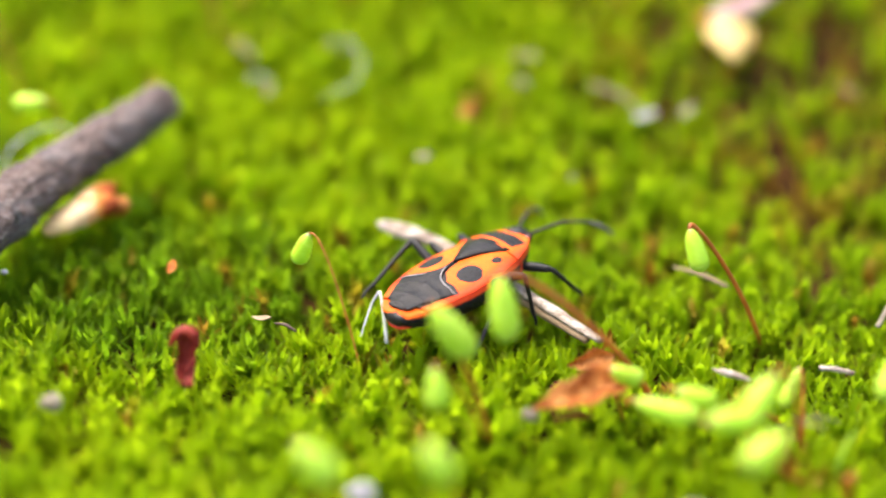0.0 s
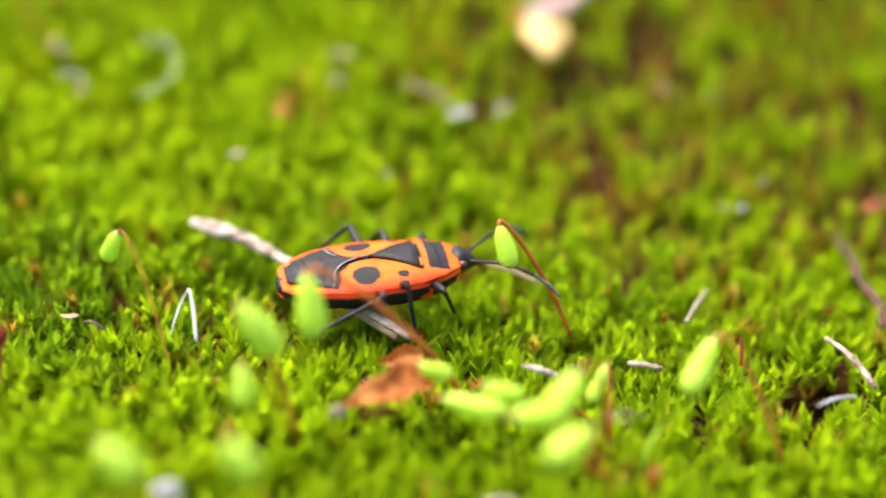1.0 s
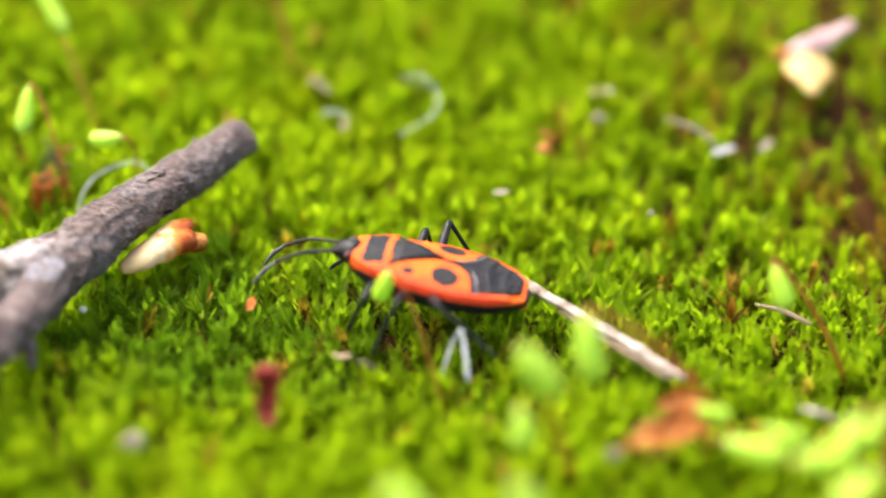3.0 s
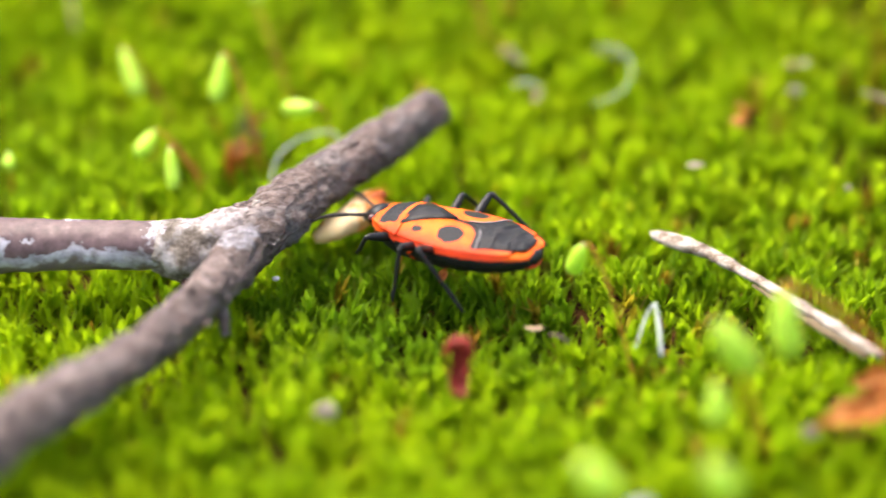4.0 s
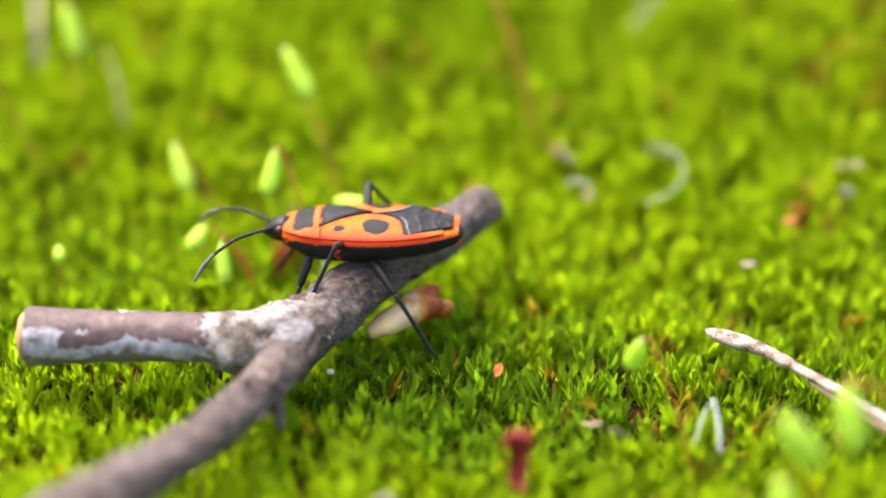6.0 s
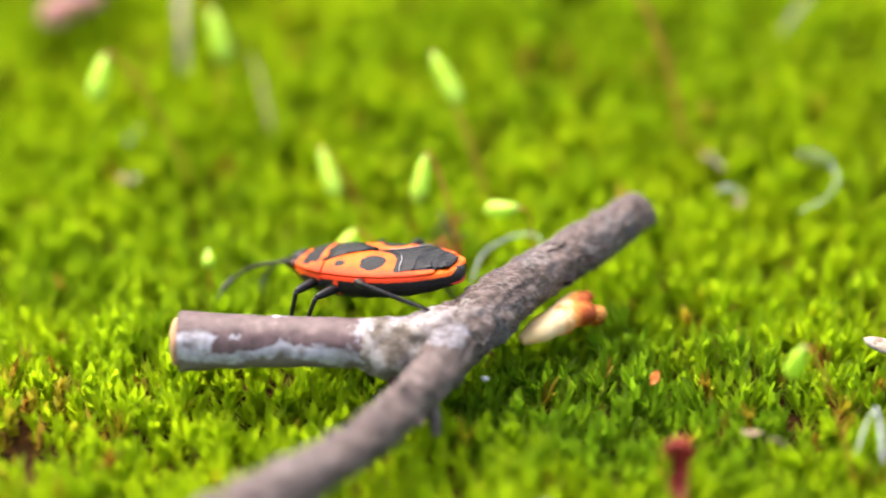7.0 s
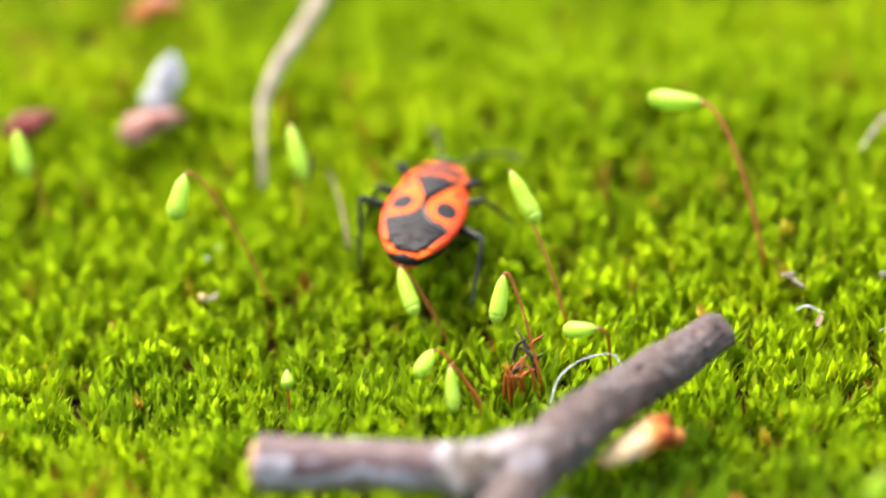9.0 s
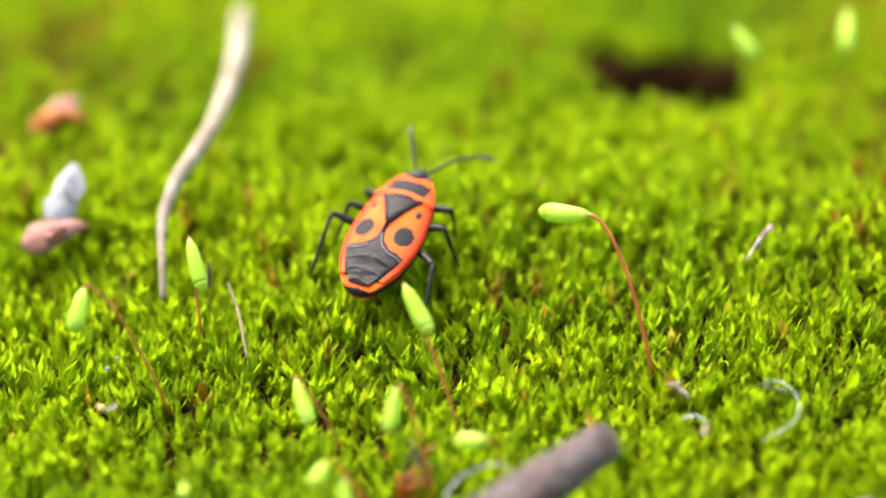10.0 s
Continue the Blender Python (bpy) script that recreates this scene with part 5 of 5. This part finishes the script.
# seconds, place of the body's middle in mm, heading, pitch and roll in degrees
BUG_WAY = [
    (0.0, 1.1, -16.4, 2.35, 49.3, 2.4, -11), (0.25, 2.4, -15.7, 2.25, 36, 1.5, -10), (0.5, 3.6, -15.3, 2.25, 24.8, 1, -8.5), (0.75, 5.5, -15.7, 2.35, 15, 2, -3), (1.0, 6.7, -16.0, 2.4, 10.5, 3.5, 0.5), (1.2, 6.1, -15.7, 2.4, 18.6, 8, 1.5),
    (1.5, 4.7, -15.3, 2.3, 47.9, 9.5, 5), (1.8, 2.9, -14.5, 2.1, 81.3, 7.5, -5), (2.0, 1.1, -13.6, 1.95, 103, 6, -9), (2.2, 0.0, -13.0, 2.0, 120.2, 9, -2), (2.5, -0.9, -13.0, 2.3, 132.9, 7.5, -3.5), (2.7, -1.3, -13.7, 2.55, 154, 13.5, -2),
    (2.85, -2.9, -13.7, 2.75, 166, 11, -1), (3.0, -4.9, -13.6, 2.85, 172.6, 8, -0.5), (3.2, -8.5, -13.5, 2.75, 178, 3, 5), (3.5, -12.0, -13.5, 2.7, 172, 0, 5), (3.9, -14.2, -13.4, 2.8, 158, -4, 4), (4.3, -14.3, -13.1, 2.8, 147.3, -6, 3.5),
    (4.5, -13.9, -12.2, 2.65, 145, -1.5, 4.5), (4.7, -13.3, -11.7, 2.6, 140.5, 1.5, 5.5), (5.0, -12.6, -11.5, 2.65, 136, 7.5, 5.8), (5.2, -13.3, -12.0, 3.3, 151.5, 21, 3), (5.5, -16.0, -10.9, 5.0, 162, 19, 0), (5.8, -20.0, -9.2, 6.3, 175, 4, 2),
    (6.05, -23.4, -8.6, 5.7, 184, -4, 4), (6.3, -26.1, -8.5, 4.8, 186.3, -4, 4.5), (6.5, -27.1, -9.0, 4.95, 187, -3, 0), (6.75, -29.1, -9.6, 4.4, 177, -8, 3), (7.0, -30.6, -9.7, 3.9, 162.4, -11.2, 4), (7.2, -31.2, -9.5, 3.7, 157, -10.8, 2),
    (7.5, -33.6, -8.6, 3.3, 125.7, -0.6, -3.5), (7.8, -35.4, -5.9, 3.1, 110.8, 2.2, -1.5), (8.0, -36.1, -4.9, 2.95, 99.5, 5.5, 0.5), (8.2, -36.0, -3.0, 3.0, 94.5, 9, 3), (8.5, -35.9, 1.7, 3.5, 88.3, 13, 6.3), (8.8, -35.8, 6.4, 5.0, 85.5, 10, 6.5),
    (9.0, -35.1, 8.7, 5.75, 84.3, 7.5, 6.5), (9.3, -34.3, 9.6, 6.3, 83.5, 12, 7.5), (9.5, -33.8, 10.6, 6.7, 81.7, 15.5, 8.3), (9.7, -33.2, 12.7, 7.2, 78, 18, 7.5), (10.0, -32.1, 16.8, 8.4, 72, 24.5, 4.7),
]


def bug_state(t):
    """Place, heading and pitch between the rows, eased as the keys are."""
    rows = BUG_WAY
    i = max(1, min(len(rows) - 1, next((k for k, r in enumerate(rows) if r[0] >= t), len(rows) - 1)))
    a, b = np.array(rows[i - 1]), np.array(rows[i])
    p, q = np.array(rows[max(i - 2, 0)]), np.array(rows[min(i + 1, len(rows) - 1)])
    h = b[0] - a[0]
    u = min(max((t - a[0]) / h, 0.0), 1.0)
    ma = (b - p) / max(b[0] - p[0], 1e-6) * h
    mb = (q - a) / max(q[0] - a[0], 1e-6) * h
    v = (2 * u**3 - 3 * u**2 + 1) * a + (u**3 - 2 * u**2 + u) * ma + (3 * u**2 - 2 * u**3) * b + (u**3 - u**2) * mb
    return v[1:]


def bug_matrix(t):
    x, y, z, heading, pitch, roll = bug_state(t)
    return Matrix.Translation((x, y, z)) @ Euler((radians(roll), radians(-pitch), radians(heading))).to_matrix().to_4x4()


def footing(x, y):
    """Height on which a foot stands: moss tips, or the twig."""
    z = float(ground_z(x, y)) + 0.05
    for line, r in ((TWIG_MAIN, 1.4), (TWIG_SIDE, 1.5)):
        for a, b in zip(line, line[1:]):
            a, b, p = Vector(a), Vector(b), Vector((x, y))
            d = (b - a).xy
            u = min(max((p - a.xy).dot(d) / d.dot(d), 0), 1)
            c = a.lerp(b, u)
            far = (p - c.xy).length
            if far < r:
                z = max(z, c.z + math.sqrt(r * r - far * far))
    return z


def nearside(body, spot):
    """A foot never reaches across the twig: it stops on top of it."""
    for line in (TWIG_MAIN, TWIG_SIDE):
        for a, b in zip(line, line[1:]):
            a, d, e = Vector(a).xy, (Vector(b) - Vector(a)).xy, (spot - body).xy
            cross = e.x * d.y - e.y * d.x
            if abs(cross) < 1e-9:
                continue
            w = a - body.xy
            u, v = (w.x * d.y - w.y * d.x) / cross, (w.x * e.y - w.y * e.x) / cross
            if 0 < u < 1 and 0 <= v <= 1:
                spot = Vector((body.x + e.x * u, body.y + e.y * u, spot.z))
    return spot


def motions():
    sharp = []
    for t, eye, target, roll in PATH:
        at = float(np.interp(t, [f[0] for f in FOCUS], [f[1] for f in FOCUS])) * MM
        sharp.append((t, Matrix.Translation(Vector(eye) + (Vector(target) - Vector(eye)).normalized() * at)))
    walk(focus_point, sharp)
    step = 1 / 15
    times = [k * step for k in range(151)]
    poses = [bug_matrix(t) for t in times]
    walk(BUG, [(t, Matrix.Translation(m.translation * MM) @ m.to_3x3().to_4x4()) for t, m in zip(times, poses)])
    # stride count grows with the way gone and with turning
    fine = np.linspace(0, 10, 601)
    states = np.array([bug_state(t) for t in fine])
    gone = np.hypot(*np.diff(states[:, :2], axis=0).T) + 2.6 * np.radians(np.abs(np.diff(states[:, 3])))
    count = np.concatenate([[0], np.cumsum(gone)]) / 4.6
    for (name, side), (leg, low) in LEG_PAIRS.items():
        coxa, femur, shin, rest = LEGS[name]
        shift = {"front": 0.0, "middle": 0.5, "hind": 0.05}[name] + (0.5 if side > 0 else 0.0)
        coxa = Vector((coxa[0], coxa[1] * side, coxa[2]))

        def planted(n):
            t = float(np.interp(n + 0.32 - shift, count, fine))
            m = bug_matrix(t)
            spot = nearside(m @ coxa, m @ Vector((rest[0] + 0.35, rest[1] * side, 0)))
            return Vector((spot.x, spot.y, footing(spot.x, spot.y)))

        thigh_rows, shin_rows = [], []
        for t, m in zip(times, poses):
            c = float(np.interp(t, fine, count)) + shift
            n = math.floor(c)
            u = c - n
            if u < 0.64:
                foot = planted(n)
            else:
                s = (u - 0.64) / 0.36
                s = s * s * (3 - 2 * s)
                foot = planted(n).lerp(planted(n + 1), s) + Vector((0, 0, 1.1 * math.sin(math.pi * s)))
            home = m.inverted() @ foot
            home.x = min(max(home.x, rest[0] - 2.4), rest[0] + 2.4)
            home.y = side * min(max(home.y * side, rest[1] - 1.3), rest[1] + 1.2)
            p = home - coxa
            reach = min(max(p.length, abs(femur - shin) + 0.3), (femur + shin) * 0.985)
            out = p.normalized()
            up = Vector((0, 1.6 * side, 1))
            up = (up - out * out.dot(up)).normalized()
            bend = math.acos(max(-1, min(1, (femur**2 + reach**2 - shin**2) / (2 * femur * reach))))
            along = out * math.cos(bend) + up * math.sin(bend)
            knee = along * femur
            down = (out * reach - knee).normalized()
            hinge = up.cross(out).normalized()
            turn = Matrix((along, hinge, along.cross(hinge))).transposed()
            local = turn.inverted() @ down
            lean = math.atan2(-local.z, local.x)
            thigh_rows.append((t, Matrix.Translation(coxa * MM) @ turn.to_4x4()))
            shin_rows.append((t, Matrix.Translation((femur * MM, 0, 0)) @ Matrix.Rotation(lean, 4, "Y")))
        walk(leg, thigh_rows)
        walk(low, shin_rows)
    # antennae: seconds, then yaw and droop of the left and of the right one
    sway = np.array([(0.0, 22, 6, -22, 12), (0.5, 14, 2, -14, 18), (1.0, 34, 4, -26, 8), (1.5, 44, -4, -32, 2), (2.0, 34, 4, -38, 6), (2.5, 24, 16, -22, 10), (3.0, 8, 28, -6, 24), (3.6, 32, 6, -30, 10), (4.3, 26, 18, -26, 6),
                     (5.0, 30, 24, -20, 14), (5.6, 24, 6, -34, 10), (6.1, 36, 12, -22, 4), (6.5, 28, 20, -26, 4), (7.0, 12, 14, -14, 34), (7.5, 30, 8, -28, 14), (8.2, 38, 4, -34, 8), (9.0, 26, 6, -46, 2), (9.5, 26, 0, -56, 2), (10.0, 32, 6, -40, 6)])
    for side, feeler in FEELERS.items():
        rows = []
        for t in times:
            yaw, dip = (float(np.interp(t, sway[:, 0], sway[:, k])) for k in ((1, 2) if side > 0 else (3, 4)))
            yaw, dip = yaw + 4 * math.sin(t * 6.1 + side), dip + 3 * math.sin(t * 7.3 + 1.7 * side)
            rows.append((t, Matrix.Translation(Vector((5.05, 0.42 * side, 0.02)) * MM) @ Euler((0, radians(dip), radians(yaw))).to_matrix().to_4x4()))
        walk(feeler, rows)


motions()
